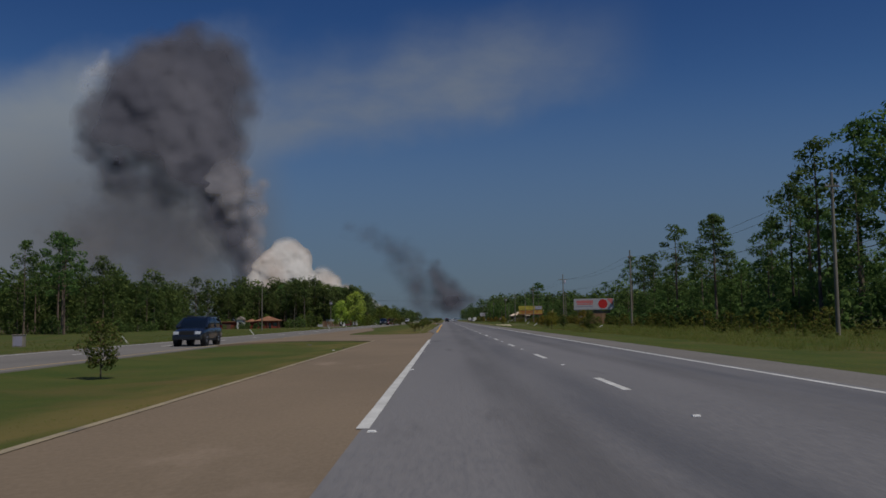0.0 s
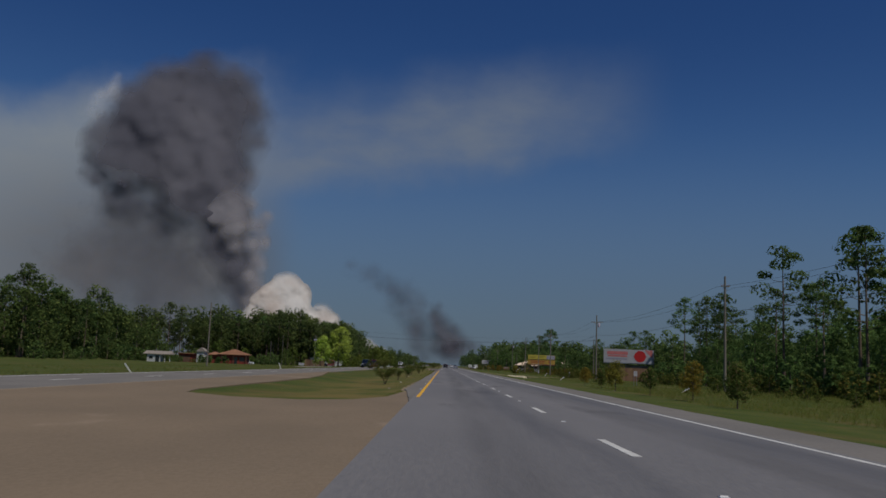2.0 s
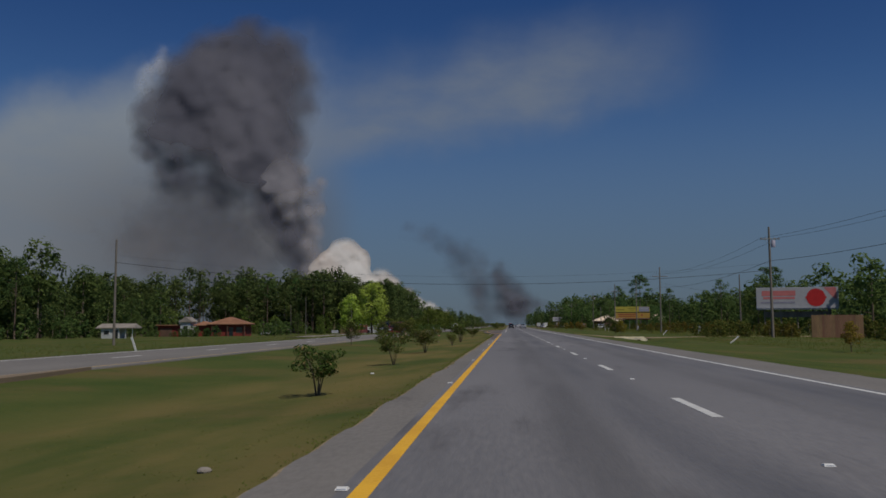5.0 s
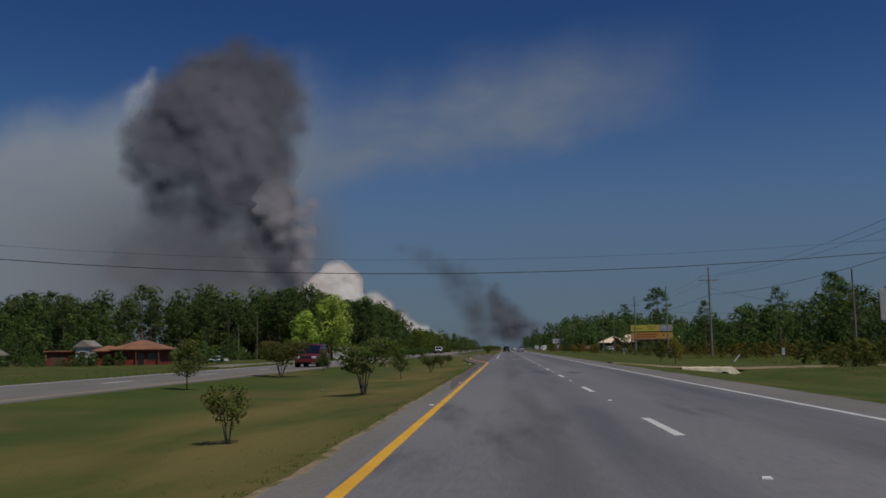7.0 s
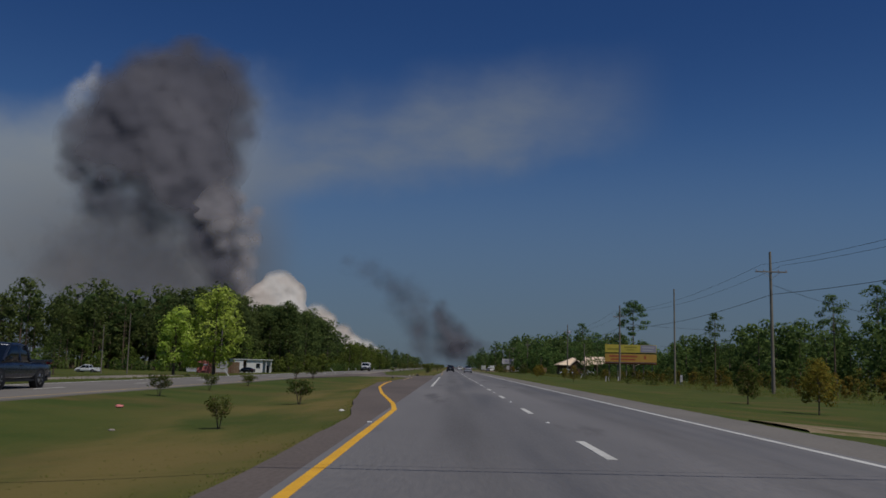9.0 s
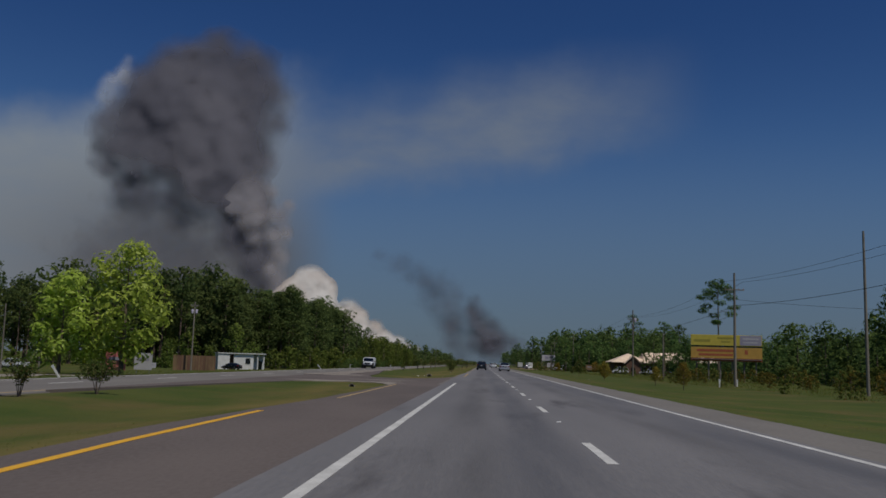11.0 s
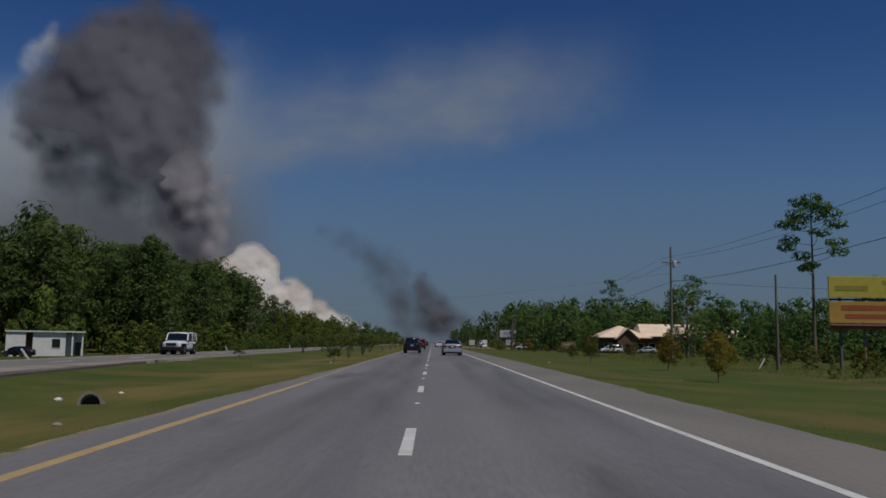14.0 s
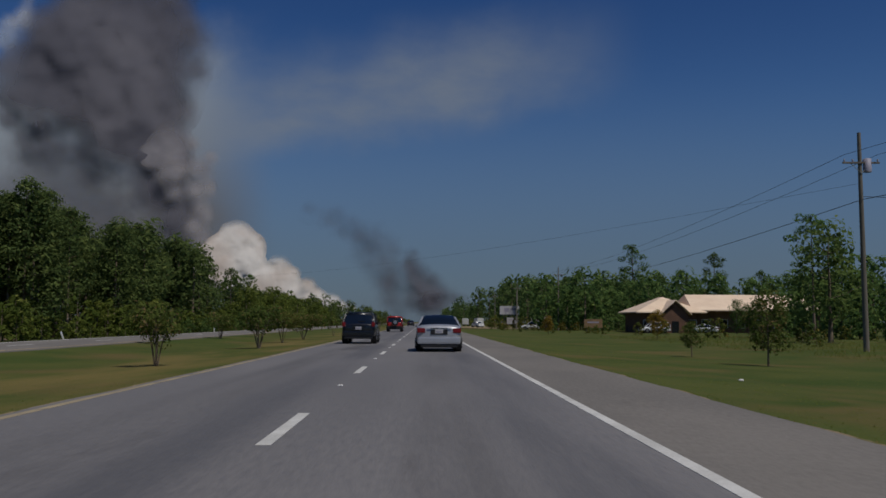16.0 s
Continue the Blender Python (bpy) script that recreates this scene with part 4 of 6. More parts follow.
def woods(name, spots, label, leaf, category="woods"):
    """Many trees too dense to count: stems and foliage as two meshes."""
    ob = tagged(new(name), label, category, kind="stuff")
    wb, lb = [], []
    for kind, which, x, y, s, turn in spots:
        (wv, wf), (lv, lf) = SHAPES[kind][which]
        c, d = math.cos(turn), math.sin(turn)
        rot = np.array([[c, -d, 0], [d, c, 0], [0, 0, 1]]) * s
        o = np.array([x, y, ground_z(x, y) - 0.1])
        wb.append((wv @ rot.T + o, wf))
        lb.append((lv @ rot.T + o, lf))
    big_mesh("stems", *joined(wb), M_BARK, ob)
    big_mesh("foliage", *joined(lb), leaf, ob)
    return ob


rng = np.random.default_rng(5)


def scatter(n, x0, x1, y0, y1, kinds, s0, s1, edge=None):
    out = []
    for _ in range(n):
        x, y = rng.uniform(x0, x1), rng.uniform(y0, y1)
        kind = kinds[int(rng.integers(len(kinds)))]
        out.append((kind, int(rng.integers(4)), x, y, s0 + (s1 - s0) * rng.random() ** 1.7, rng.uniform(0, 6.28)))
    return out


def shrubs(n, x0, x1, y0, y1, s0, s1):
    return [("shrub", int(rng.integers(4)), rng.uniform(x0, x1), rng.uniform(y0, y1), rng.uniform(s0, s1), rng.uniform(0, 6.28)) for _ in range(n)]


def mounds(n, x0, x1, y0, y1, s0, s1):
    return [("mound", int(rng.integers(4)), rng.uniform(x0, x1), rng.uniform(y0, y1), rng.uniform(s0, s1), rng.uniform(0, 6.28)) for _ in range(n)]


# far woods beyond the houses and along the road
woods("woods_far_side", scatter(46, -290, -58, 503, 520, ["pine_far", "pine_far", "big_far"], 0.9, 1.42) + scatter(70, -290, -62, 522, 556, ["pine_far", "big_far"], 1.1, 1.55) + scatter(40, -290, -90, 548, 570, ["bulk"], 1.1, 1.5),
      "dense dark pine woods behind the houses", M_PINE_DARK)
woods("woods_far_edge", scatter(40, -290, -60, 494, 505, ["broad_far"], 0.45, 1.1) + shrubs(60, -290, -58, 488, 496, 0.2, 0.5), "lighter leafy trees along the edge of the pine woods", M_LEAF_LIGHT)
woods("woods_roadside", scatter(26, -78, -57, 512, 575, ["pine_near", "pine_near", "big_near"], 1.0, 1.36) + scatter(34, -80, -57, 575, 650, ["pine_far", "pine_far", "big_far"], 1.0, 1.36) + scatter(44, -110, -80, 545, 680, ["pine_far", "big_far"], 1.15, 1.55) + scatter(30, -140, -105, 545, 690, ["bulk"], 1.2, 1.55) + scatter(60, -110, -62, 690, 950, ["bulk"], 0.75, 1.05)
      + scatter(90, -90, -46, 880, 1700, ["bulk"], 0.7, 1.0), "dense roadside pine woods running to the horizon", M_PINE_DARK)
woods("woods_roadside_low", scatter(70, -66, -48, 640, 880, ["broad_far"], 0.8, 1.35) + shrubs(80, -57, -46, 520, 900, 0.15, 0.45) + shrubs(60, -60, -52, 500, 680, 0.3, 0.65), "lower light green trees along the far verge", M_LEAF_LIGHT)
woods("woods_side_field", scatter(56, -150, -104, 250, 372, ["broad_far", "big_far"], 0.8, 1.12) + scatter(80, -250, -130, 262, 480, ["bulk"], 0.8, 1.15)
      + scatter(40, -330, -225, 360, 510, ["bulk"], 1.0, 1.3) + shrubs(70, -130, -96, 240, 380, 0.3, 0.6), "mixed green woods beside the field", M_LEAF)
woods("woods_right", scatter(66, 40, 56, 66, 228, ["broad"], 0.5, 1.0) + scatter(80, 56, 112, 70, 232, ["bulk"], 0.5, 0.85) + shrubs(70, 36, 48, 66, 232, 0.18, 0.42),
      "mixed woods of pine and scrub oak", M_LEAF)
woods("woods_right_low", scatter(80, 50, 70, 236, 430, ["broad_far"], 0.7, 1.12) + scatter(90, 70, 150, 222, 520, ["bulk"], 0.45, 0.72) + scatter(40, 72, 150, 570, 800, ["bulk"], 0.45, 0.7)
      + shrubs(70, 46, 60, 228, 430, 0.2, 0.42), "low mixed woods behind the open lots", M_LEAF)
woods("woods_behind_building", scatter(56, 26, 100, 572, 592, ["broad_far"], 0.7, 1.2) + scatter(50, 28, 110, 592, 640, ["bulk"], 0.42, 0.72) + scatter(56, 46, 96, 436, 528, ["broad_far"], 0.6, 0.98) + shrubs(40, 40, 70, 440, 500, 0.15, 0.32)
      + shrubs(40, 30, 80, 566, 574, 0.2, 0.4), "dense mixed woods round the brown building", M_LEAF)
woods("woods_right_far", scatter(120, 34, 120, 780, 960, ["bulk"], 1.0, 1.35) + scatter(70, 26, 80, 1000, 1800, ["bulk"], 0.8, 1.1),
      "distant dark woods closing the view", M_PINE_DARK)


woods("roadside_brush", shrubs(60, 33, 40, 58, 228, 0.12, 0.26) + shrubs(80, 36, 54, 236, 400, 0.12, 0.28) + shrubs(40, 30, 46, 395, 520, 0.10, 0.22) + shrubs(36, 20, 34, 600, 900, 0.14, 0.34) + shrubs(50, 24, 31, 60, 150, 0.06, 0.13) + shrubs(44, 22, 36, 245, 400, 0.06, 0.13) + shrubs(30, 17, 30, 515, 620, 0.06, 0.14),
      "yellowish green brush along the lot edges", M_BRUSH, "brush")
woods("olive_brush", mounds(46, 33, 39, 120, 226, 0.10, 0.22) + mounds(26, 23, 32, 236, 262, 0.10, 0.22) + mounds(22, 40, 46, 226, 244, 0.14, 0.26), "low olive brush before the white billboard", M_BRUSH, "brush")
woods("rusty_brush", mounds(8, 29.5, 33, 234.5, 240, 0.13, 0.2) + mounds(40, 26, 44, 268, 420, 0.10, 0.22) + mounds(26, 24, 34, 560, 660, 0.10, 0.2),
      "dry orange-brown brush below the signs", M_RUST, "brush")
woods("field_brush", shrubs(60, -114, -92, 230, 345, 0.2, 0.42) + shrubs(12, -104, -82, 344, 372, 0.12, 0.25) + shrubs(60, -54, -45, 540, 900, 0.16, 0.36) + shrubs(40, -110, -60, 494, 506, 0.15, 0.35) + shrubs(40, 60, 90, 420, 520, 0.3, 0.6)
      + shrubs(18, -79, -70, 323, 328, 0.14, 0.25) + shrubs(8, -86, -79, 322, 326, 0.10, 0.18) + shrubs(8, -62, -56, 330, 342, 0.2, 0.42),
      "leafy green brush at the woods edge", M_LEAF, "brush")
woods("median_planting_far", [("myrtle_far", int(rng.integers(4)), rng.uniform(-8.5, -6.2) if k % 2 else rng.uniform(-15.2, -13.5), 478 + 7.5 * k, rng.uniform(0.9, 1.4), rng.uniform(0, 6)) for k in range(60)],
      "row of young ornamental trees far along the median", M_MYRTLE, "planting")

PINE_LABEL = "tall pine with a bare stem and flat dark crown"
for i, (x, y, h) in enumerate([(-114, 254, 29.5), (-108, 272, 23.5), (-120, 246, 26), (-127, 268, 24), (-122, 290, 22), (-135, 300, 23), (-118, 310, 20), (-140, 262, 26), (-104, 300, 17),
                               (42.8, 107.7, 23), (40.2, 141, 17.6), (41.4, 145.2, 18.2), (46, 118, 19), (49, 126, 18), (44, 100, 17), (52, 104, 22), (46, 132, 16.5), (43, 158, 14), (41, 168, 13.5), (48, 172, 15),
                               (45, 184, 13), (46.7, 234, 17.6), (44.6, 200.6, 15.6), (39.3, 161, 18.2), (45.1, 213, 16.4), (51, 238, 15), (47.5, 107, 25), (51, 104, 27), (54, 112, 26), (45, 122, 20), (-101, 228, 25), (-105, 236, 27), (-108.8, 271, 22), (52, 150, 17), (56, 136, 18), (44, 90, 19), (50, 84, 21), (60, 196, 16), (47, 212, 15), (52, 218, 14),
                               (-66, 660, 25), (-62, 640, 22), (-68, 615, 24), (-64, 590, 23), (-72, 570, 25), (-63, 556, 21), (-70, 548, 24), (-80, 540, 25), (-60, 680, 20), (-90, 530, 26), (-100, 524, 25),
                               (-112, 520, 24), (-76, 526, 23), (-124, 518, 25), (-85, 516, 22), (-140, 515, 24), (-58, 700, 19), (61.6, 649, 24), (57, 640, 15), (72, 560, 13), (80, 600, 14), (46.6, 335, 12.0), (39.5, 362, 11.0), (41.5, 486, 12.8), (71, 606, 18.5), (60, 345, 15.5), (70, 372, 17)]):
    plant("pine", i % 4, x, y, h / 20.0, M_PINE, PINE_LABEL, "pine", "tall pines", "pine_tree")
plant("lone", 0, 44.6, 449, 1.0, M_PINE, "lone pine with broad separate tufts on a slim stem", "pine", name="pine_tree")
for i, (x, y, s) in enumerate([(36, 470.5, 0.94), (70, 300, 1.0), (41.5, 286, 0.82), (64, 330, 0.95), (74, 372, 1.1), (-96, 338, 0.9), (-54, 338, 0.5), (-88, 322, 0.55)]):
    plant("broad", i % 4, x, y, s, M_LEAF, "round-headed leafy tree beside the lots", "tree", name="leafy_tree")
for i, (x, s) in enumerate([(50.2, 0.5), (52.4, 0.44), (54.6, 0.52), (57.0, 0.45), (59.6, 0.5)]):
    plant("broad", 3 if i % 2 else 1, x, 533 + i % 3, s, M_PINE, "dark young evergreen before the brown building", "tree", "evergreens by the building", "evergreen_tree")
plant("bright", 0, -40.0, 364.5, 1.0, M_BRIGHT, "fresh yellow-green tree with a pointed full crown", "tree", name="maple_tree")
plant("bright", 1, -45.8, 362.5, 1.0, M_BRIGHT, "smaller fresh yellow-green tree beside a taller one", "tree", name="maple_tree")
MED = [(-6.9, 112.3, 1.35), (-6.8, 128.0, 1.05), (-6.7, 143.0, 1.15), (-7.0, 157.5, 1.3), (-7.2, 172, 1.4), (-6.7, 186.7, 1.0), (-6.9, 201.3, 1.95), (-7.6, 217.3, 1.6), (-7.0, 228.3, 1.2), (-7.3, 241.4, 0.8),
       (-7.6, 253.6, 1.0), (-14.4, 206, 2.0), (-14.5, 220.6, 2.2), (-15.0, 234.4, 1.5), (-14.2, 258.5, 1.0), (-14.4, 267.0, 0.9), (-14.6, 276.5, 0.8), (-15.2, 297, 1.2), (-14.2, 300, 1.2), (-14.4, 190, 1.9),
       (-6.6, 409, 1.8), (-7.1, 425.2, 2.2), (-7.4, 444.8, 2.5), (-8.4, 459, 2.3), (-8.4, 470, 2.4), (-14.8, 450.6, 2.3), (-14.8, 468, 2.3), (-14.5, 415, 1.0), (-12.7, 24.8, 1.6)]
for i, (x, y, h) in enumerate(MED):
    if 1.5 <= h < 2.3 and i % 3:
        plant("verge", i % 4, x, y, h / 2.4, M_MYRTLE, "young slim-stemmed tree planted in the median grass", "sapling", "median trees", "ornamental_tree")
    else:
        plant("myrtle", i % 4, x, y, h / MYRTLE_H[i % 4], M_MYRTLE, "young many-stemmed tree planted in the median grass", "sapling", "median trees", "ornamental_tree")
VERGE = [(13.2, 99.2, 1.15), (14.4, 112.2, 1.05), (12.7, 117.6, 0.95), (12.8, 131.6, 1.1), (13.6, 143.6, 0.95), (14.5, 160, 0.85), (18.2, 181, 0.85), (14.3, 262, 1.0), (14.7, 272.7, 1.05), (15.3, 348, 0.9), (16.4, 366, 0.9),
         (14.3, 390, 1.0), (16.9, 409, 1.2), (15.4, 431.5, 1.15), (15.2, 441, 0.8), (24.8, 484, 1.2), (19, 520, 1.2)]
GREEN = (0, 2, 4, 8, 13, 14)
for i, (x, y, s) in enumerate(VERGE):
    plant("verge", (i + 1) % 4, x, y, s * 0.98, M_MYRTLE if i in GREEN else M_AUTUMN, "small green roadside tree" if i in GREEN else "small roadside tree turning rusty orange", "sapling", "roadside trees", "ornamental_tree")


# ---------------------------------------------------------------- grass
def tufts(name, n, spots, height, label, lean=1.0):
    g = np.random.default_rng(len(name))
    ob = tagged(new(name), label, "grass", kind="stuff")
    vs, fs = [], []
    for k in range(n):
        x, y = spots(g)
        z = ground_z(x, y)
        for _ in range(4):
            a, hh = g.uniform(0, 6.28), height * g.uniform(0.5, 1.3)
            w = 0.006 + 0.008 * g.random()
            ca, sa, reach = math.cos(a), math.sin(a), lean * hh * g.uniform(0.6, 1.3)
            bx, by = x + g.normal() * 0.06, y + g.normal() * 0.06
            i = len(vs)
            vs += [(bx + w * sa, by - w * ca, z - 0.006), (bx - w * sa, by + w * ca, z - 0.006), (bx + reach * ca, by + reach * sa, z + hh)]
            fs.append((i, i + 1, i + 2))
    big_mesh("blades", vs, fs, M_BLADE, ob)
    return ob


def median_spot(g):
    while True:
        y = g.uniform(6, 470)
        r, l = median_r(y), median_l(y)
        if (54 < y < 80) or (320 < y < 341):
            continue
        x = r - 0.35 - (r - l - 0.8) * g.random() ** 1.5
        if 90 < y < 243 and x > -5.2:
            x -= 0.5
        return x, y


def right_spot(g):
    return 6.5 + 9 * g.random() ** 1.6, g.uniform(10, 470)


tufts("median_grass", 24000, median_spot, 0.013, "short mixed green and dry grass of the median", 4.0)
tufts("verge_grass", 18000, right_spot, 0.016, "short mown green grass of the verge", 4.0)


def left_edge_spot(g):
    while True:
        y = g.uniform(84, 470)
        if not 314 < y < 344:
            return median_r(y) - 0.02 - 0.3 * g.random() ** 2, y


tufts("edge_tufts", 6000, left_edge_spot, 0.02, "ragged grass tufts along the asphalt edge", 2.0)
tufts("edge_tufts_right", 5000, lambda g: (lambda y: (SHOULDER(y) + 0.1 + 0.4 * g.random() ** 2, y))(g.uniform(4, 470)), 0.02, "ragged grass tufts along the shoulder edge", 2.0)
tufts("tall_weeds", 20000, lambda g: (g.uniform(13, 38), g.uniform(40, 150)) if g.random() < 0.6 else (g.uniform(22, 38), g.uniform(236, 500)), 0.34, "unmown yellowish weeds before the woods")
tufts("rough_verge", 9000, lambda g: (g.uniform(17, 38), g.uniform(150, 240)), 0.12, "rough grass before the plank fence")
tufts("field_weeds", 10000, lambda g: (g.uniform(-60, -24.5), g.uniform(50, 480)), 0.25, "rough grass of the far verge")


# ---------------------------------------------------------------- poles and wires
def utility_pole(x, y, h, arms=(), label="weathered wooden utility pole", cans=0, thick=0.15):
    z = ground_z(x, y) - 0.1
    ob = thing("utility_pole", x, y, z, (x * 11 + y * 7) % 9 - 4, label, "utility pole", "utility poles")
    lean = ((x * 3 + y) % 5 - 2) * 0.03
    tubes("shaft", [([(0, 0, 0), (lean * 0.4, 0, h * 0.5), (lean, 0, h + 0.1)], [thick * 1.15, thick * 0.95, thick * 0.7])], M_POLE, ob, 10)
    for zz, half in arms:
        part("crossarm", boxed(-half, half, -0.16, -0.05, zz, zz + 0.11, 0.015), M_POLE, ob)
        for xx in (-half + 0.1, -half * 0.45, half * 0.45, half - 0.1):
            tubes("insulator", [([(xx, -0.1, zz + 0.1), (xx, -0.1, zz + 0.2), (xx, -0.1, zz + 0.28)], [0.03, 0.055, 0.03])], M_SIGN_GREY, ob, 8)
        tubes("brace", [([(-half * 0.55, -0.1, zz), (0, -0.14, zz - 0.6)], [0.02, 0.02]), ([(half * 0.55, -0.1, zz), (0, -0.14, zz - 0.6)], [0.02, 0.02])], M_STEEL, ob, 4)
    for k in range(cans):
        s = -1 if k else 1
        can = tubes("transformer", [([(0.42 * s, 0, h - 2.3), (0.42 * s, 0, h - 1.5), (0.42 * s, 0, h - 1.45)], [0.24, 0.24, 0.05])], M_SIGN_GREY, ob, 12)
        can["label"] = "grey transformer can"
    return ob


POLES = [(28.7, 150.5, 13.0), (28.0, 231.0, 13.0), (27.4, 303.7, 13.1), (26.6, 373.0, 12.8), (27.7, 448.0, 13.1), (28.6, 574.0, 12.8), (28.4, 650.0, 12.8), (28.4, 730, 12.8), (28.0, 70.0, 13.0)]
ARMS = {0: ((11.9, 0.5),), 1: ((11.6, 1.15),), 2: ((11.25, 1.5),), 3: ((10.9, 1.1),), 4: ((11.3, 1.1),), 5: ((11.3, 1.1),), 6: ((11.3, 1.1),), 7: ((11.3, 1.1),), 8: ((11.9, 0.6),)}
for i, (x, y, h) in enumerate(POLES):
    utility_pole(x, y, h, ARMS[i], "weathered wooden utility pole with a crossarm", 1 if i in (1, 4) else 0)
for x, y, h in [(28.1, 342.0, 12.9), (27.0, 415.0, 7.4), (33.4, 266.4, 9.4), (44, 690, 11), (24, 610, 9), (-24.5, 700, 9)]:
    utility_pole(x, y, h, (), "bare wooden pole without a crossarm", 0, 0.12)
utility_pole(-50.2, 228.5, 12.8, (), "tall bare wooden pole holding the wires over the road", 0, 0.15)
utility_pole(-61.0, 450.4, 14.0, ((13.2, 0.8),), "wooden utility pole carrying two transformer cans", 2)
utility_pole(-70, 395, 9.5, (), "bare wooden pole before the woods", 0, 0.11)
utility_pole(-66, 398, 12.0, (), "bare wooden pole before the woods", 0, 0.11)


def wire(a, b, sag, label="black overhead cable between poles", r=0.018):
    a, b = Vector(a), Vector(b)
    pts = [a.lerp(b, k / 12) - Vector((0, 0, sag * 4 * (k / 12) * (1 - k / 12))) for k in range(13)]
    ob = tubes("overhead_cable", [(pts, [r] * 13)], M_WIRE, None, 5)
    return tagged(ob, label, "cable", "overhead cables")


ordered = sorted(POLES, key=lambda p: p[1])
for p, q in zip(ordered, ordered[1:]):
    for off, z, sag in ((-1.0, 11.3, 1.1), (1.0, 11.3, 1.1), (0.0, 8.6, 0.9)):
        wire((p[0] + off, p[1] - 0.1, z), (q[0] + off, q[1] - 0.1, z), sag, r=0.014 if z > 9 else 0.022)
wire((28.0, 230.9, 7.5), (-50.2, 228.4, 9.0), 2.15, "black cable crossing high over the road", 0.024)
wire((28.0, 230.9, 8.3), (-50.2, 228.4, 9.9), 2.1, "thin cable crossing high over the road", 0.008)
wire((27.4, 303.6, 9.5), (60, 330, 8.0), 1.0)
wire((26.6, 373.0, 9.3), (70, 362, 9.0), 1.0)
wire((27.7, 448.0, 8.8), (75, 430, 8.5), 1.2)
wire((27.7, 448.0, 9.6), (-64, 640, 14), 2.5, "thin cable slung far over the road", 0.008)


# ---------------------------------------------------------------- signs
def bars(parent, rows, mat, y, name="printed_bar"):
    """Unreadable print, as plain bars: rows of (x0, x1, z0, z1)."""
    for x0, x1, z0, z1 in rows:
        part(name, boxed(x0, x1, y - 0.012, y - 0.002, z0, z1), mat, parent)


def billboard(x, y, turn, width, z0, z1, label, posts):
    ob = thing("billboard", x, y, ground_z(x, y), turn, label, "billboard")
    g = ground_z(x, y)
    for k in range(posts):
        px = width * (k + 0.5) / posts
        tubes("post", [([(px, 0.25, -0.2), (px, 0.25, z1 - g - 0.3)], [0.13, 0.12])], M_POLE, ob, 8)
    part("catwalk", boxed(0.1, width - 0.1, -0.45, 0.0, z0 - g - 0.22, z0 - g - 0.14), M_STEEL, ob)
    return ob


bb = billboard(35.7, 265.7, -12, 11.8, 3.6, 6.8, "white billboard with a red disc and red print", 5)
g = ground_z(35.7, 265.7)
part("panel", boxed(0, 11.8, -0.08, 0.12, 3.6 - g, 6.8 - g, 0.03), M_SIGN_WHITE, bb, "white printed panel")
part("frame_edge", boxed(-0.06, 11.86, 0.0, 0.10, 3.5 - g, 3.59 - g), M_STEEL, bb)
part("lower_beam", boxed(1.2, 10.6, 0.05, 0.2, 2.2 - g, 3.1 - g), M_POLE, bb, "dark bracing boards below the panel")
bars(bb, [(0.8, 5.7, 5.5 - g, 6.3 - g), (1.0, 5.6, 5.0 - g, 5.36 - g)], M_SIGN_PINK, -0.082)
bars(bb, [(0.6, 5.6, 4.35 - g, 4.62 - g)], M_SIGN_GREY, -0.082)
bm = bmesh.new()
bmesh.ops.create_cone(bm, cap_ends=True, segments=28, radius1=1.36, radius2=1.36, depth=0.02, matrix=pose(8.6, -0.092, 5.2 - g, 90))
part("red_disc", bm, M_SIGN_RED, bb, "large red disc")
bars(bb, [(7.1, 7.4, 5.08 - g, 5.34 - g), (9.8, 10.1, 5.08 - g, 5.34 - g)], M_SIGN_RED, -0.094)
bm = bmesh.new()
corner = [bm.verts.new(q) for q in ((9.7, -0.086, 6.74 - g), (11.2, -0.086, 5.0 - g), (11.5, -0.086, 5.0 - g), (11.5, -0.086, 6.74 - g))]
bm.faces.new(corner)
part("printed_corner", bm, M_SIGN_PINK, bb, "faded pink printed corner")

b2 = billboard(31.7, 416.4, -6, 11.0, 3.25, 6.95, "stacked yellow and orange billboard on wooden posts", 6)
g = ground_z(31.7, 416.4)
part("upper_panel", boxed(0, 11.0, -0.08, 0.12, 5.25 - g, 6.95 - g, 0.03), M_SIGN_YELLOW, b2, "yellow upper panel")
part("pale_panel", boxed(7.6, 10.9, -0.094, -0.082, 5.35 - g, 6.9 - g), M_SIGN_GREY, b2, "pale printed corner")
part("lower_panel", boxed(0, 11.0, -0.08, 0.12, 3.25 - g, 4.95 - g, 0.03), M_SIGN_ORANGE, b2, "orange lower panel")
bars(b2, [(4.1, 6.8, 6.3 - g, 6.6 - g), (4.7, 6.1, 5.75 - g, 6.0 - g), (0.5, 3.0, 5.8 - g, 6.2 - g)], M_SIGN_OLIVE, -0.082)
bars(b2, [(0.9, 6.9, 4.25 - g, 4.65 - g), (1.2, 6.5, 3.6 - g, 3.95 - g), (8.3, 8.8, 3.9 - g, 4.6 - g)], M_SIGN_BROWN, -0.082)
bars(b2, [(8.0, 10.5, 6.25 - g, 6.5 - g), (8.0, 10.3, 5.7 - g, 5.9 - g)], M_SIGN_WHITE, -0.096)
bars(b2, [(0.0, 11.0, 5.02 - g, 5.18 - g)], M_TRIM, 0.0, "gap_board")
part("lower_beam", boxed(0.0, 11.0, -0.05, 0.10, 2.75 - g, 3.2 - g, 0.02), M_SIGN_BROWN, b2, "red-brown beam below the panels")

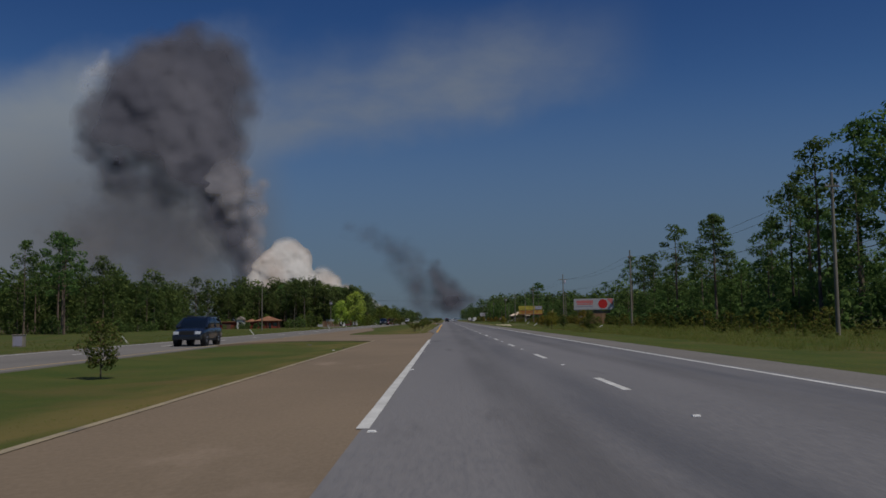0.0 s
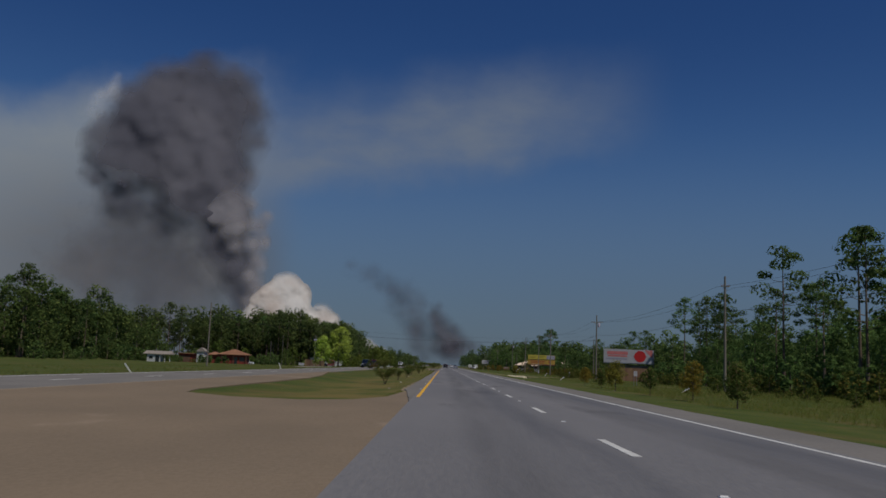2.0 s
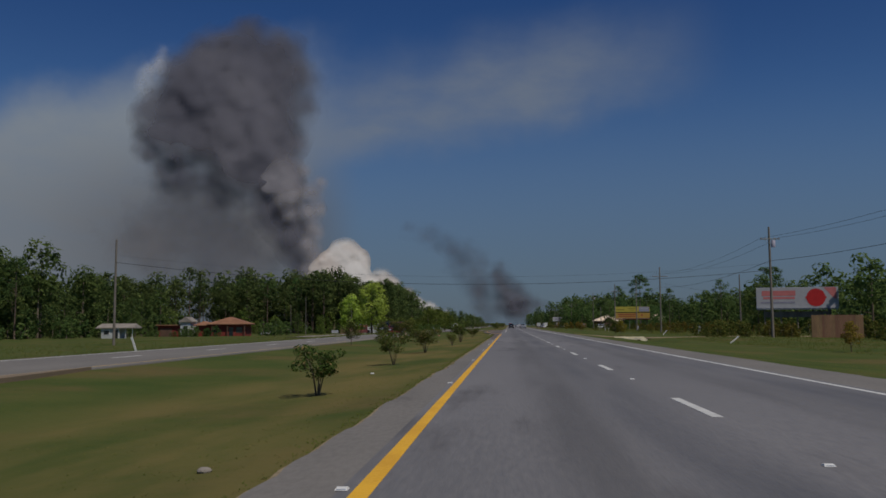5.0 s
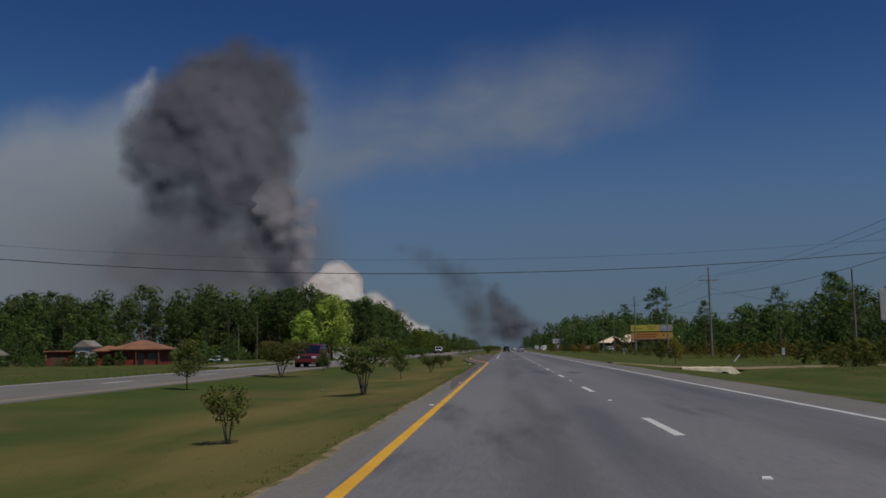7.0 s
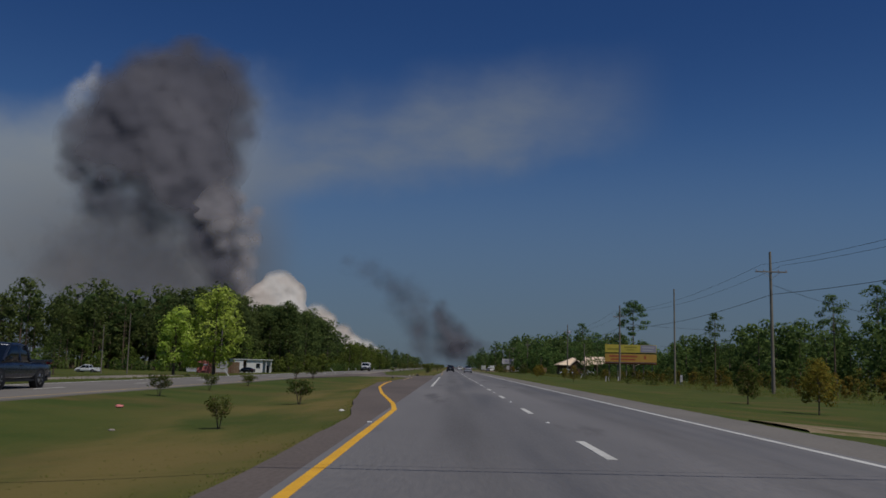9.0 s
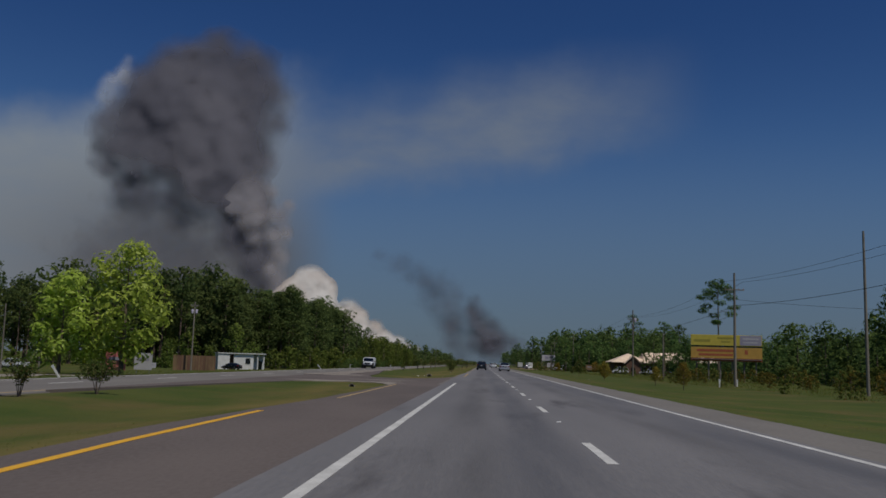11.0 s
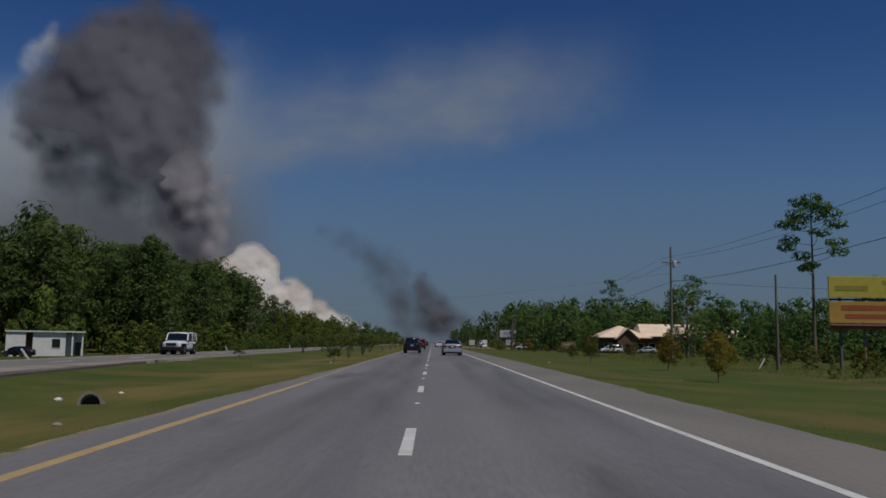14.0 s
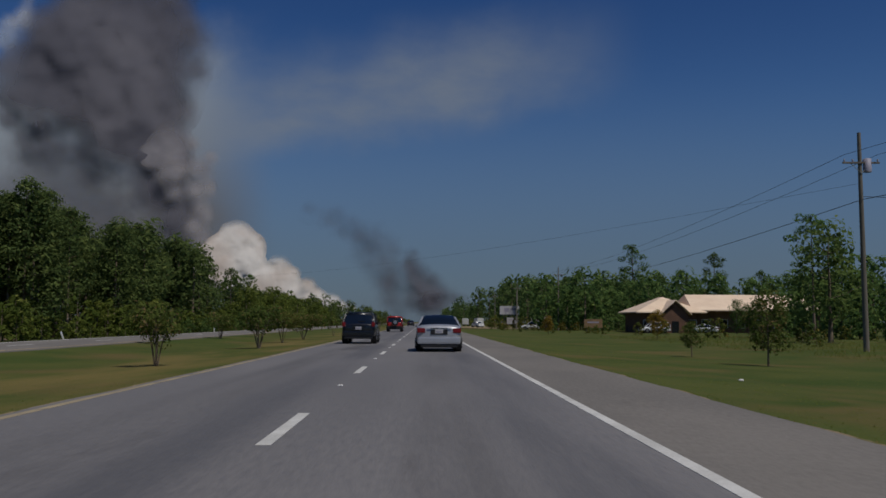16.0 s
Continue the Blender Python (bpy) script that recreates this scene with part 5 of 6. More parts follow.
ws = billboard(22.5, 640, 4, 5.4, 3.3, 5.6, "white roadside sign with a dark emblem on two posts", 2)
g = ground_z(22.5, 640)
part("panel", boxed(0, 5.4, -0.08, 0.12, 3.3 - g, 5.6 - g, 0.03), M_SIGN_WHITE, ws)
bars(ws, [(1.2, 2.6, 4.0 - g, 5.1 - g), (3.0, 4.6, 4.5 - g, 4.9 - g)], M_SIGN_GREY, -0.082)


def small_sign(x, y, w, z0, z1, mat, label, turn=0.0, post=None):
    g = ground_z(x, y)
    ob = thing("roadside_sign", x, y, g, turn, label, "sign")
    for s in (-1, 1):
        tubes("post", [([(s * w * 0.36, 0.06, -0.1), (s * w * 0.36, 0.06, z1)], [0.04, 0.04])], post or M_STEEL, ob, 6)
    part("panel", boxed(-w / 2, w / 2, -0.03, 0.02, z0, z1, 0.01), mat, ob)
    part("printed_bar", boxed(-w * 0.32, w * 0.32, -0.042, -0.032, z0 + (z1 - z0) * 0.55, z0 + (z1 - z0) * 0.72), M_SIGN_GREY, ob)
    return ob


small_sign(26.5, 646, 3.0, 1.2, 3.0, M_SIGN_WHITE, "low white sign on two posts")
small_sign(33, 560, 3.4, 0.6, 2.2, M_WOOD, "weathered tan board sign on posts", post=M_POLE)
small_sign(-64.5, 437, 2.4, 0.5, 1.5, M_SIGN_WHITE, "low white and red board sign", 10)
small_sign(-43.4, 371, 2.3, 0.4, 2.5, M_SIGN_PINK, "reddish board sign below the bright trees", 5)
small_sign(-40.6, 372, 2.0, 0.5, 2.4, M_SIGN_WHITE, "pale board sign below the bright trees", 8)
small_sign(29.1, 276.3, 0.34, 0.5, 1.3, M_SIGN_WHITE, "small white marker plate on a post")
small_sign(27.7, 337.2, 0.3, 0.4, 1.3, M_SIGN_WHITE, "small white marker plate on a post")
small_sign(23.5, 173, 0.5, 1.3, 2.0, M_SIGN_WHITE, "small white marker sign on posts")


def stake(x, y, lean, h=1.0, label="short leaning white marker post"):
    g = ground_z(x, y)
    ob = thing("marker_post", x, y, g, 0, label, "post", "marker posts")
    bm = boxed(-0.06, 0.06, -0.03, 0.03, -0.1, h, 0.01)
    bmesh.ops.rotate(bm, cent=(0, 0, 0), matrix=Matrix.Rotation(radians(lean), 3, "Y"), verts=bm.verts[:])
    part("post_body", bm, M_WHITE, ob)
    cap = boxed(-0.062, 0.062, -0.032, 0.032, h - 0.16, h - 0.05)
    bmesh.ops.rotate(cap, cent=(0, 0, 0), matrix=Matrix.Rotation(radians(lean), 3, "Y"), verts=cap.verts[:])
    part("reflector_band", cap, M_LAMP, ob)
    return ob


for x, y, lean in [(-37, 95, -42), (-31.5, 132, -38), (-26.5, 180, -20), (-28, 326, -35), (-26, 405, -38), (-27, 440, 12), (-28, 470, -20), (-27.5, 520, 0), (22, 270, 40),
                   (23.0, 366, 5), (24.6, 372, -5), (25.4, 368, 0), (26.6, 418, 30), (21, 140, 60), (18, 210, 50)]:
    stake(x, y, lean, 1.0 if abs(lean) > 8 else 0.8)


cabinet = thing("utility_cabinet", -47.5, 92.5, ground_z(-47.5, 92.5), 6, "weathered grey utility cabinet in the far verge", "utility box")
part("body", boxed(-0.55, 0.55, -0.4, 0.4, 0.0, 1.25, 0.03), M_CONCRETE, cabinet)
part("lid", boxed(-0.6, 0.6, -0.45, 0.45, 1.25, 1.33, 0.02), M_CONCRETE, cabinet)
part("door", boxed(-0.45, 0.45, -0.42, -0.4, 0.12, 1.12, 0.01), M_SIGN_GREY, cabinet, "grey front door")


thin = thing("wooden_stake", -9.6, 395, ground_z(-9.6, 395), 0, "thin tan wooden survey stake in the median grass", "stake")
part("shaft", boxed(-0.018, 0.018, -0.01, 0.01, -0.1, 0.72, 0.004), M_POLE, thin)
part("flag_ribbon", boxed(-0.05, 0.02, -0.016, -0.011, 0.6, 0.69, 0.003), M_WOOD, thin, "faded ribbon tied round the top")


# ---------------------------------------------------------------- culverts, pipes, litter
def culvert(x, y):
    """A level concrete headwall with a sloping end and two low pipe mouths, and the flat apron it runs out into."""
    ob = thing("culvert_headwall", x, y, -1.02, -4, "pale concrete culvert headwall with two pipe mouths", "culvert")
    n = 40
    bm = bmesh.new()
    front, back = [], []
    for k in range(n + 1):
        q = -2.2 + 4.4 * k / n
        hump = max(0.0, 1 - ((q + 0.68) / 0.32) ** 2) + max(0.0, 1 - ((q - 0.86) / 0.42) ** 2)
        foot = 0.3 * math.sqrt(hump) if hump > 0 else -0.25
        top = 0.62 if q < 1.5 else 0.62 - 0.55 * (q - 1.5) / 0.7
        top += 0.012 * math.sin(5 * q) + 0.01 * math.sin(13 * q)
        foot = min(foot, top - 0.04)
        front.append((bm.verts.new((q, 0.02 * math.sin(9 * q), foot)), bm.verts.new((q, 0.06, top))))
        back.append((bm.verts.new((q, 0.95, foot)), bm.verts.new((q, 0.95, top + 0.03))))
    for k in range(n):
        a, b, c, d = front[k], front[k + 1], back[k], back[k + 1]
        bm.faces.new((a[0], b[0], b[1], a[1]))
        bm.faces.new((a[1], b[1], d[1], c[1]))
        bm.faces.new((a[0], c[0], d[0], b[0]))
    bm.faces.new((front[0][0], front[0][1], back[0][1], back[0][0]))
    bm.faces.new((front[n][1], front[n][0], back[n][0], back[n][1]))
    bmesh.ops.recalc_face_normals(bm, faces=bm.faces[:])
    part("wall", bm, M_PALE_CONCRETE, ob)
    for cx in (-0.68, 0.86):
        # A flat black panel closes each mouth in place of the shade within.
        part("pipe_shade_panel", boxed(cx - 0.44, cx + 0.44, 0.98, 1.05, -0.2, 0.32), M_TRIM, ob, "black panel standing in for the shade inside the pipe")
    return ob


culvert(13.1, 241.0)


def pipe_end(x, y, turn, s=1.0):
    g = ground_z(x, y) - 0.1 * s
    ob = thing("drain_pipe_end", x, y, g, turn, "short concrete drain pipe end lying in the grass", "drain pipe", "drain pipes")
    bm = bmesh.new()
    n = 14
    rings = []
    for yy in (0.0, 0.9):
        for r in (0.26 * s, 0.20 * s):
            rings.append([bm.verts.new((r * math.cos(6.2832 * k / n), yy * s, 0.12 * s - 0.42 * yy * s + r * math.sin(6.2832 * k / n))) for k in range(n)])
    for k in range(n):
        j = (k + 1) % n
        bm.faces.new((rings[0][k], rings[0][j], rings[2][j], rings[2][k]))
        bm.faces.new((rings[1][j], rings[1][k], rings[3][k], rings[3][j]))
        bm.faces.new((rings[0][j], rings[0][k], rings[1][k], rings[1][j]))
    part("pipe_wall", bm, M_CONCRETE, ob)
    # Black disc set across the bore to stand for its shade.
    bm = bmesh.new()
    bmesh.ops.create_circle(bm, cap_ends=True, segments=14, radius=0.2 * s, matrix=pose(0, 0.12 * s, 0.12 * s, 90))
    part("bore_shade_disc", bm, M_TRIM, ob)
    return ob


for x, y, t, s in [(-7.4, 366.7, 6, 1.1), (-8.2, 315.8, -8, 0.6), (-11.2, 53.5, 4, 1.0)]:
    pipe_end(x, y, t, s)


def litter(x, y, s, mat, label, seed):
    g = ground_z(x, y)
    bm = bmesh.new()
    bmesh.ops.create_icosphere(bm, subdivisions=2, radius=s)
    for p in bm.verts:
        p.co *= 1 + 0.35 * noise.noise(p.co * 9 + Vector((seed, 0, 0)))
        p.co.z *= 0.5
    ob = part("stone" if mat is M_CONCRETE else "litter", bm, mat, None)
    ob.matrix_basis = pose(x, y, g + s * 0.3 if abs(x) > 4.3 else s * 0.3, 0, 0, seed * 40)
    return tagged(ob, label, "stone" if mat is M_CONCRETE else "litter", "scattered stones" if mat is M_CONCRETE else "scattered litter")


for i, (x, y, s) in enumerate([(-8.1, 40.0, 0.06), (-5.8, 99, 0.07), (-6.1, 118, 0.06), (-5.6, 133, 0.07), (-6.8, 151, 0.06), (-9.2, 206, 0.08), (-5.3, 247, 0.08), (-9.5, 241, 0.07), (-8.7, 368.1, 0.11), (-5.7, 360.9, 0.08),
                               (-8.2, 371, 0.08), (12.2, 389, 0.08), (9.8, 419, 0.07), (12, 128, 0.07), (-6.6, 407, 0.06)]):
    litter(x, y, s, M_CONCRETE if i % 2 else M_WHITE, "pale stone lying in the grass" if i % 2 else "scrap of white litter in the grass", i)


for i, (x, y, s) in enumerate([(-7.9, 42.5, 0.06), (-9.2, 61.0, 0.06)]):
    ob = litter(x, y, s, M_TRIM, "torn black rubber scrap lying in the grass" if i < 1 else "black scrap beside the crossing", i + 20)


litter(-12.6, 249.8, 0.13, M_SIGN_PINK, "scrap of reddish packaging in the grass", 31)


# ---------------------------------------------------------------- buildings
def hip_roof(bm, x0, x1, y0, y1, z0, z1, over=0.5, hip=0.9):
    """A hipped roof with eaves and a fascia."""
    x0, x1, y0, y1 = x0 - over, x1 + over, y0 - over, y1 + over
    if x1 - x0 >= y1 - y0:
        d = (y1 - y0) / 2 * hip
        r = [(x0 + d, (y0 + y1) / 2, z1), (x1 - d, (y0 + y1) / 2, z1)]
    else:
        d = (x1 - x0) / 2 * hip
        r = [((x0 + x1) / 2, y0 + d, z1), ((x0 + x1) / 2, y1 - d, z1)]
    b = [bm.verts.new(p) for p in ((x0, y0, z0), (x1, y0, z0), (x1, y1, z0), (x0, y1, z0))]
    e = [bm.verts.new((p.co.x, p.co.y, z0 - 0.18)) for p in b]
    a, c = (bm.verts.new(p) for p in r)
    if x1 - x0 >= y1 - y0:
        fs = [(b[0], b[1], c, a), (b[1], b[2], c), (b[2], b[3], a, c), (b[3], b[0], a)]
    else:
        fs = [(b[0], b[1], a), (b[1], b[2], c, a), (b[2], b[3], c), (b[3], b[0], a, c)]
    for f in fs:
        bm.faces.new(f)
    for k in range(4):
        bm.faces.new((e[k], e[(k + 1) % 4], b[(k + 1) % 4], b[k]))
    bm.faces.new(e[::-1])
    bmesh.ops.recalc_face_normals(bm, faces=bm.faces[:])
    return bm


def window(parent, x0, x1, z0, z1, y, trim=M_WHITE):
    w = part("window", boxed(x0, x1, y - 0.03, y + 0.05, z0, z1), M_DARK_OPEN, parent, "dark glass window")
    for a, b, c, d in ((x0 - 0.08, x1 + 0.08, z0 - 0.08, z0), (x0 - 0.08, x1 + 0.08, z1, z1 + 0.08), (x0 - 0.08, x0, z0, z1), (x1, x1 + 0.08, z0, z1)):
        part("window_frame", boxed(a, b, y - 0.06, y + 0.04, c, d), trim, w)


def brick_house():
    x, y = -70.2, 330
    ob = thing("brick_house", x, y, -1.15, 8, "low red brick house with an orange-brown hipped roof", "house")
    part("wall", boxed(-2.9, 5.4, 0, 9, -0.4, 2.9), M_RED_BRICK, ob)
    part("roof", hip_roof(bmesh.new(), -2.9, 5.4, 0, 9, 2.95, 4.6, 0.8, 0.6), M_TILE_ROOF, ob, "orange-brown shingle roof")
    part("side_wing", boxed(-6.4, -2.95, 1.2, 8, -0.4, 2.6), M_RED_BRICK, ob)
    part("side_roof", hip_roof(bmesh.new(), -6.4, -3.4, 1.2, 8, 2.7, 3.6, 0.6), M_TILE_ROOF, ob)
    for px in (-2.4, 1.2, 5.2):
        part("porch_post", boxed(px - 0.09, px + 0.09, -0.6, -0.42, -0.3, 2.86), M_BROWN_WALL, ob)
    for a, b in ((-2.0, -0.8), (3.2, 4.6)):
        window(ob, a, b, 0.9, 2.1, 0.0, M_BROWN_WALL)
    part("door", boxed(1.5, 2.5, -0.04, 0.06, -0.2, 2.1), M_DARK_OPEN, ob)
    return ob


def red_garage():
    ob = thing("red_garage", -83.0, 331, -1.2, 6, "low red brick garage with a pale gabled entry", "garage")
    part("wall", boxed(-3.2, 2.2, 0, 7, -0.4, 2.6), M_RED_BRICK, ob)
    part("roof_slab", boxed(-3.6, 2.3, -0.5, 7.4, 2.6, 2.85, 0.03), M_TILE_ROOF, ob)
    part("garage_door", boxed(-2.6, 0.2, -0.05, 0.05, -0.2, 2.0), M_BROWN_WALL, ob)
    part("entry_wall", boxed(2.3, 4.7, -0.6, 5, -0.4, 3.6), M_GREY_SIDING, ob, "pale siding entry")
    part("entry_roof", hip_roof(bmesh.new(), 2.3, 4.7, -0.6, 5, 3.6, 4.7, 0.35, 0.05), M_CONCRETE, ob)
    window(ob, 3.0, 4.0, 1.6, 2.6, -0.6)
    return ob


def shed():
    ob = thing("white_carport", -84.4, 304, -1.2, 8, "small white shed with an open carport under a grey roof", "shed")
    part("wall", boxed(-2.9, 0.8, 0, 5, -0.3, 2.2), M_GREY_SIDING, ob)
    part("roof", hip_roof(bmesh.new(), -3.6, 3.6, 0, 5, 2.25, 3.1, 0.4, 0.15), M_CONCRETE, ob)
    part("door", boxed(-0.6, 0.5, -0.04, 0.05, -0.2, 1.8), M_DARK_OPEN, ob)
    for px in (2.0, 3.4):
        part("carport_post", boxed(px - 0.07, px + 0.07, 0.1, 0.24, -0.3, 2.2), M_WHITE, ob)
    window(ob, -2.4, -1.3, 0.8, 1.6, 0.0)
    return ob


def white_building():
    x, y = -67.6, 485.0
    g = -1.75
    ob = thing("white_building", x, y, g, 22, "low white flat-roofed building of two boxes with a small porch", "building")
    part("left_wall", boxed(1.6, 4.4, 0.0, 8, -0.3, 3.6), M_WHITE, ob)
    part("recess_wall", boxed(4.42, 5.4, 1.4, 8, -0.3, 3.4), M_BROWN_WALL, ob)
    part("right_wall", boxed(5.42, 10.2, 0.2, 8, -0.3, 3.6), M_WHITE, ob)
    part("porch_wall", boxed(10.22, 12.8, 1.8, 8, -0.3, 3.4), M_GREY_SIDING, ob)
    part("roof_slab", boxed(1.4, 13.1, -0.25, 8.3, 3.62, 3.86, 0.03), M_GREY_SIDING, ob)
    for px in (11.2, 12.7):
        part("porch_post", boxed(px - 0.12, px + 0.12, 0.1, 0.34, -0.2, 3.6), M_WHITE, ob)
    window(ob, 8.2, 9.4, 1.2, 2.6, 0.2)
    part("door", boxed(11.6, 12.5, 1.74, 1.82, -0.2, 2.1), M_DARK_OPEN, ob)
    return ob


def wide_building():
    ob = thing("brown_building", 33.5, 545, -0.55, 0, "low brown brick building with tan metal roofs", "building")
    part("left_wall", boxed(4.8, 14.4, 1.0, 12, -0.3, 3.6), M_BROWN_WALL, ob)
    part("left_roof", hip_roof(bmesh.new(), 4.6, 15.0, 0, 13, 3.6, 6.25, 0.8, 1.0), M_TAN_ROOF, ob, "tan metal hipped roof")
    part("right_wall", boxed(14.6, 36.8, 3.0, 15, -0.3, 4.0), M_BROWN_WALL, ob)
    part("right_roof", hip_roof(bmesh.new(), 14.6, 37.0, 2, 16, 4.0, 6.8, 0.7, 0.12), M_TAN_ROOF, ob, "tan metal gable roof")
    bm = bmesh.new()
    q = [[bm.verts.new(p) for p in ((7.5, yy, 3.2), (10.2, yy, 5.6), (12.9, yy, 3.2))] for yy in (-1.8, 5.0)]
    bm.faces.new((q[0][0], q[0][1], q[1][1], q[1][0]))
    bm.faces.new((q[0][1], q[0][2], q[1][2], q[1][1]))
    r = bmesh.ops.extrude_face_region(bm, geom=bm.faces[:])
    bmesh.ops.translate(bm, vec=(0, 0, -0.14), verts=[e for e in r["geom"] if isinstance(e, bmesh.types.BMVert)])
    bmesh.ops.recalc_face_normals(bm, faces=bm.faces[:])
    part("gable_roof", bm, M_TAN_ROOF, ob)
    bm = bmesh.new()
    f = bm.faces.new([bm.verts.new(p) for p in ((8.0, -1.2, -0.3), (12.4, -1.2, -0.3), (12.4, -1.2, 3.2), (10.2, -1.2, 5.1), (8.0, -1.2, 3.2))])
    r = bmesh.ops.extrude_face_region(bm, geom=[f])
    bmesh.ops.translate(bm, vec=(0, 2.2, 0), verts=[e for e in r["geom"] if isinstance(e, bmesh.types.BMVert)])
    bmesh.ops.recalc_face_normals(bm, faces=bm.faces[:])
    part("gable_wall", bm, M_BROWN_WALL, ob)
    part("door", boxed(9.6, 10.8, -1.26, -1.18, -0.2, 2.0), M_DARK_OPEN, ob)
    for a in (5.4, 13.0):
        window(ob, a, a + 1.4, 0.8, 2.2, 1.0)
    for a in (16.0, 19.0, 22.0, 25.0, 28.5, 32.0):
        window(ob, a, a + 1.4, 0.9, 2.3, 3.0)
    part("soffit", boxed(4.2, 14.6, 0.2, 12.6, 3.35, 3.41), M_BROWN_WALL, ob)
    return ob


def plank_fence(x, y, turn, length, height, label):
    ob = thing("wooden_fence", x, y, ground_z(x, y), turn, label, "fence")
    n = int(length / 0.3)
    base = None
    for k in range(n):
        if base is None:
            base = part("plank", boxed(0.0, 0.28, -0.02, 0.02, -0.05, height), M_WOOD, ob)
        else:
            o = base.copy()
            scene.collection.objects.link(o)
            o.location = (k * 0.3, 0.004 * (k % 3), -0.03 * (k % 4 == 1))
    for zz in (0.3, height - 0.35):
        part("rail", boxed(0, length, 0.02, 0.09, zz, zz + 0.1), M_WOOD, ob)
    for k in range(int(length / 2.4) + 1):
        part("post", boxed(k * 2.4, k * 2.4 + 0.1, 0.09, 0.19, -0.1, height), M_WOOD, ob)
    return ob


def storage_shed(x, y, w, d, h, mat, label):
    ob = thing("storage_shed", x, y, ground_z(x, y), 8, label, "shed")
    part("wall", boxed(-w / 2, w / 2, 0, d, -0.2, h), mat, ob)
    part("roof", hip_roof(bmesh.new(), -w / 2, w / 2, 0, d, h, h + 0.7, 0.25, 0.1), M_CONCRETE, ob)
    part("door", boxed(-0.6, 0.6, -0.05, 0.04, -0.1, min(2.0, h - 0.2)), M_DARK_OPEN, ob)
    return ob


def box_truck(x, y, turn):
    """A small delivery truck: tall box on a low frame, cab before it, wheels at the corners."""
    ob = thing("box_truck", x, y, ground_z(x, y), turn, "white box truck parked on the roadside lot", "truck")
    part("cargo_box", boxed(-1.1, 1.1, -2.6, 1.5, 0.75, 3.0, 0.04), M_WHITECAR, ob)
    part("frame", boxed(-0.9, 0.9, -2.6, 3.2, 0.5, 0.74), M_TRIM, ob)
    part("cab", boxed(-0.98, 0.98, 1.55, 3.3, 0.55, 1.5, 0.12), M_WHITECAR, ob)
    part("cab_top", boxed(-0.9, 0.9, 1.6, 2.7, 1.45, 2.2, 0.12), M_WHITECAR, ob)
    part("windscreen", boxed(-0.8, 0.8, 2.62, 2.74, 1.5, 2.1, 0.03), M_GLASS, ob)
    part("rear_door", boxed(-0.95, 0.95, -2.66, -2.61, 0.85, 2.85), M_GREY_SIDING, ob)
    for s in (-1, 1):
        for yy in (-1.7, 2.5):
            wheel(ob, s * 1.02, yy, 0.4, 0.24)
    return ob


brick_house()
red_garage()
storage_shed(37.6, 641, 5.2, 4.0, 2.6, M_WOOD, "tan wooden storage shed on the roadside lot")
storage_shed(33.2, 652, 3.6, 3.0, 2.2, M_GREY_SIDING, "small pale storage shed on the roadside lot")
shed()
white_building()
wide_building()
plank_fence(33.2, 233.3, 0, 6.0, 2.7, "weathered orange-brown plank fence below the billboard")
plank_fence(-65.5, 452.5, -2, 9.0, 3.1, "weathered brown plank fence beside the white building")


# ---------------------------------------------------------------- vehicles
def loft(stations, closed_ends=True):
    """Skin over cross-sections, each a list of points given for one side (from bottom to top centre) and mirrored."""
    bm = bmesh.new()
    rings = []
    for y, half in stations:
        pts = [(x, y, z) for x, z in half] + [(-x, y, z) for x, z in half[::-1] if abs(x) > 1e-6]
        rings.append([bm.verts.new(p) for p in pts])
    n = len(rings[0])
    for a, b in zip(rings, rings[1:]):
        for k in range(n):
            j = (k + 1) % n
            bm.faces.new((a[k], a[j], b[j], b[k]))
    bm.faces.new(rings[0][::-1])
    bm.faces.new(rings[-1])
    bmesh.ops.recalc_face_normals(bm, faces=bm.faces[:])
    return bm


def wheel(parent, x, y, r, width):
    s = 1 if x > 0 else -1
    bm = bmesh.new()
    bmesh.ops.create_cone(bm, cap_ends=True, segments=24, radius1=r, radius2=r, depth=width, matrix=pose(x - s * width / 2, y, r, 0, 90))
    bmesh.ops.bevel(bm, geom=[e for e in bm.edges if len(e.link_faces) == 2 and any(len(f.verts) > 4 for f in e.link_faces)], offset=0.03, segments=2, affect="EDGES")
    tyre = part("wheel", bm, M_RUBBER, parent, "black tyre", True)
    bm = bmesh.new()
    bmesh.ops.create_cone(bm, cap_ends=True, segments=20, radius1=r * 0.64, radius2=r * 0.5, depth=0.03, matrix=pose(x + s * 0.008, y, r, 0, 90 * s))
    rim = part("rim", bm, M_RIM, tyre)
    bm = bmesh.new()
    for k in range(5):
        a = k * 1.2566
        q = box(bm, -0.018, 0.03, -0.04, 0.04, 0.06, r * 0.6)
        vs = bm.verts[-8:]
        bmesh.ops.rotate(bm, cent=(0, 0, 0), matrix=Matrix.Rotation(a, 3, "X"), verts=vs)
    for p in bm.verts:
        p.co = Vector((p.co.x * s + x + s * 0.012, p.co.y + y, p.co.z + r))
    part("spokes", bm, M_TRIM, tyre)


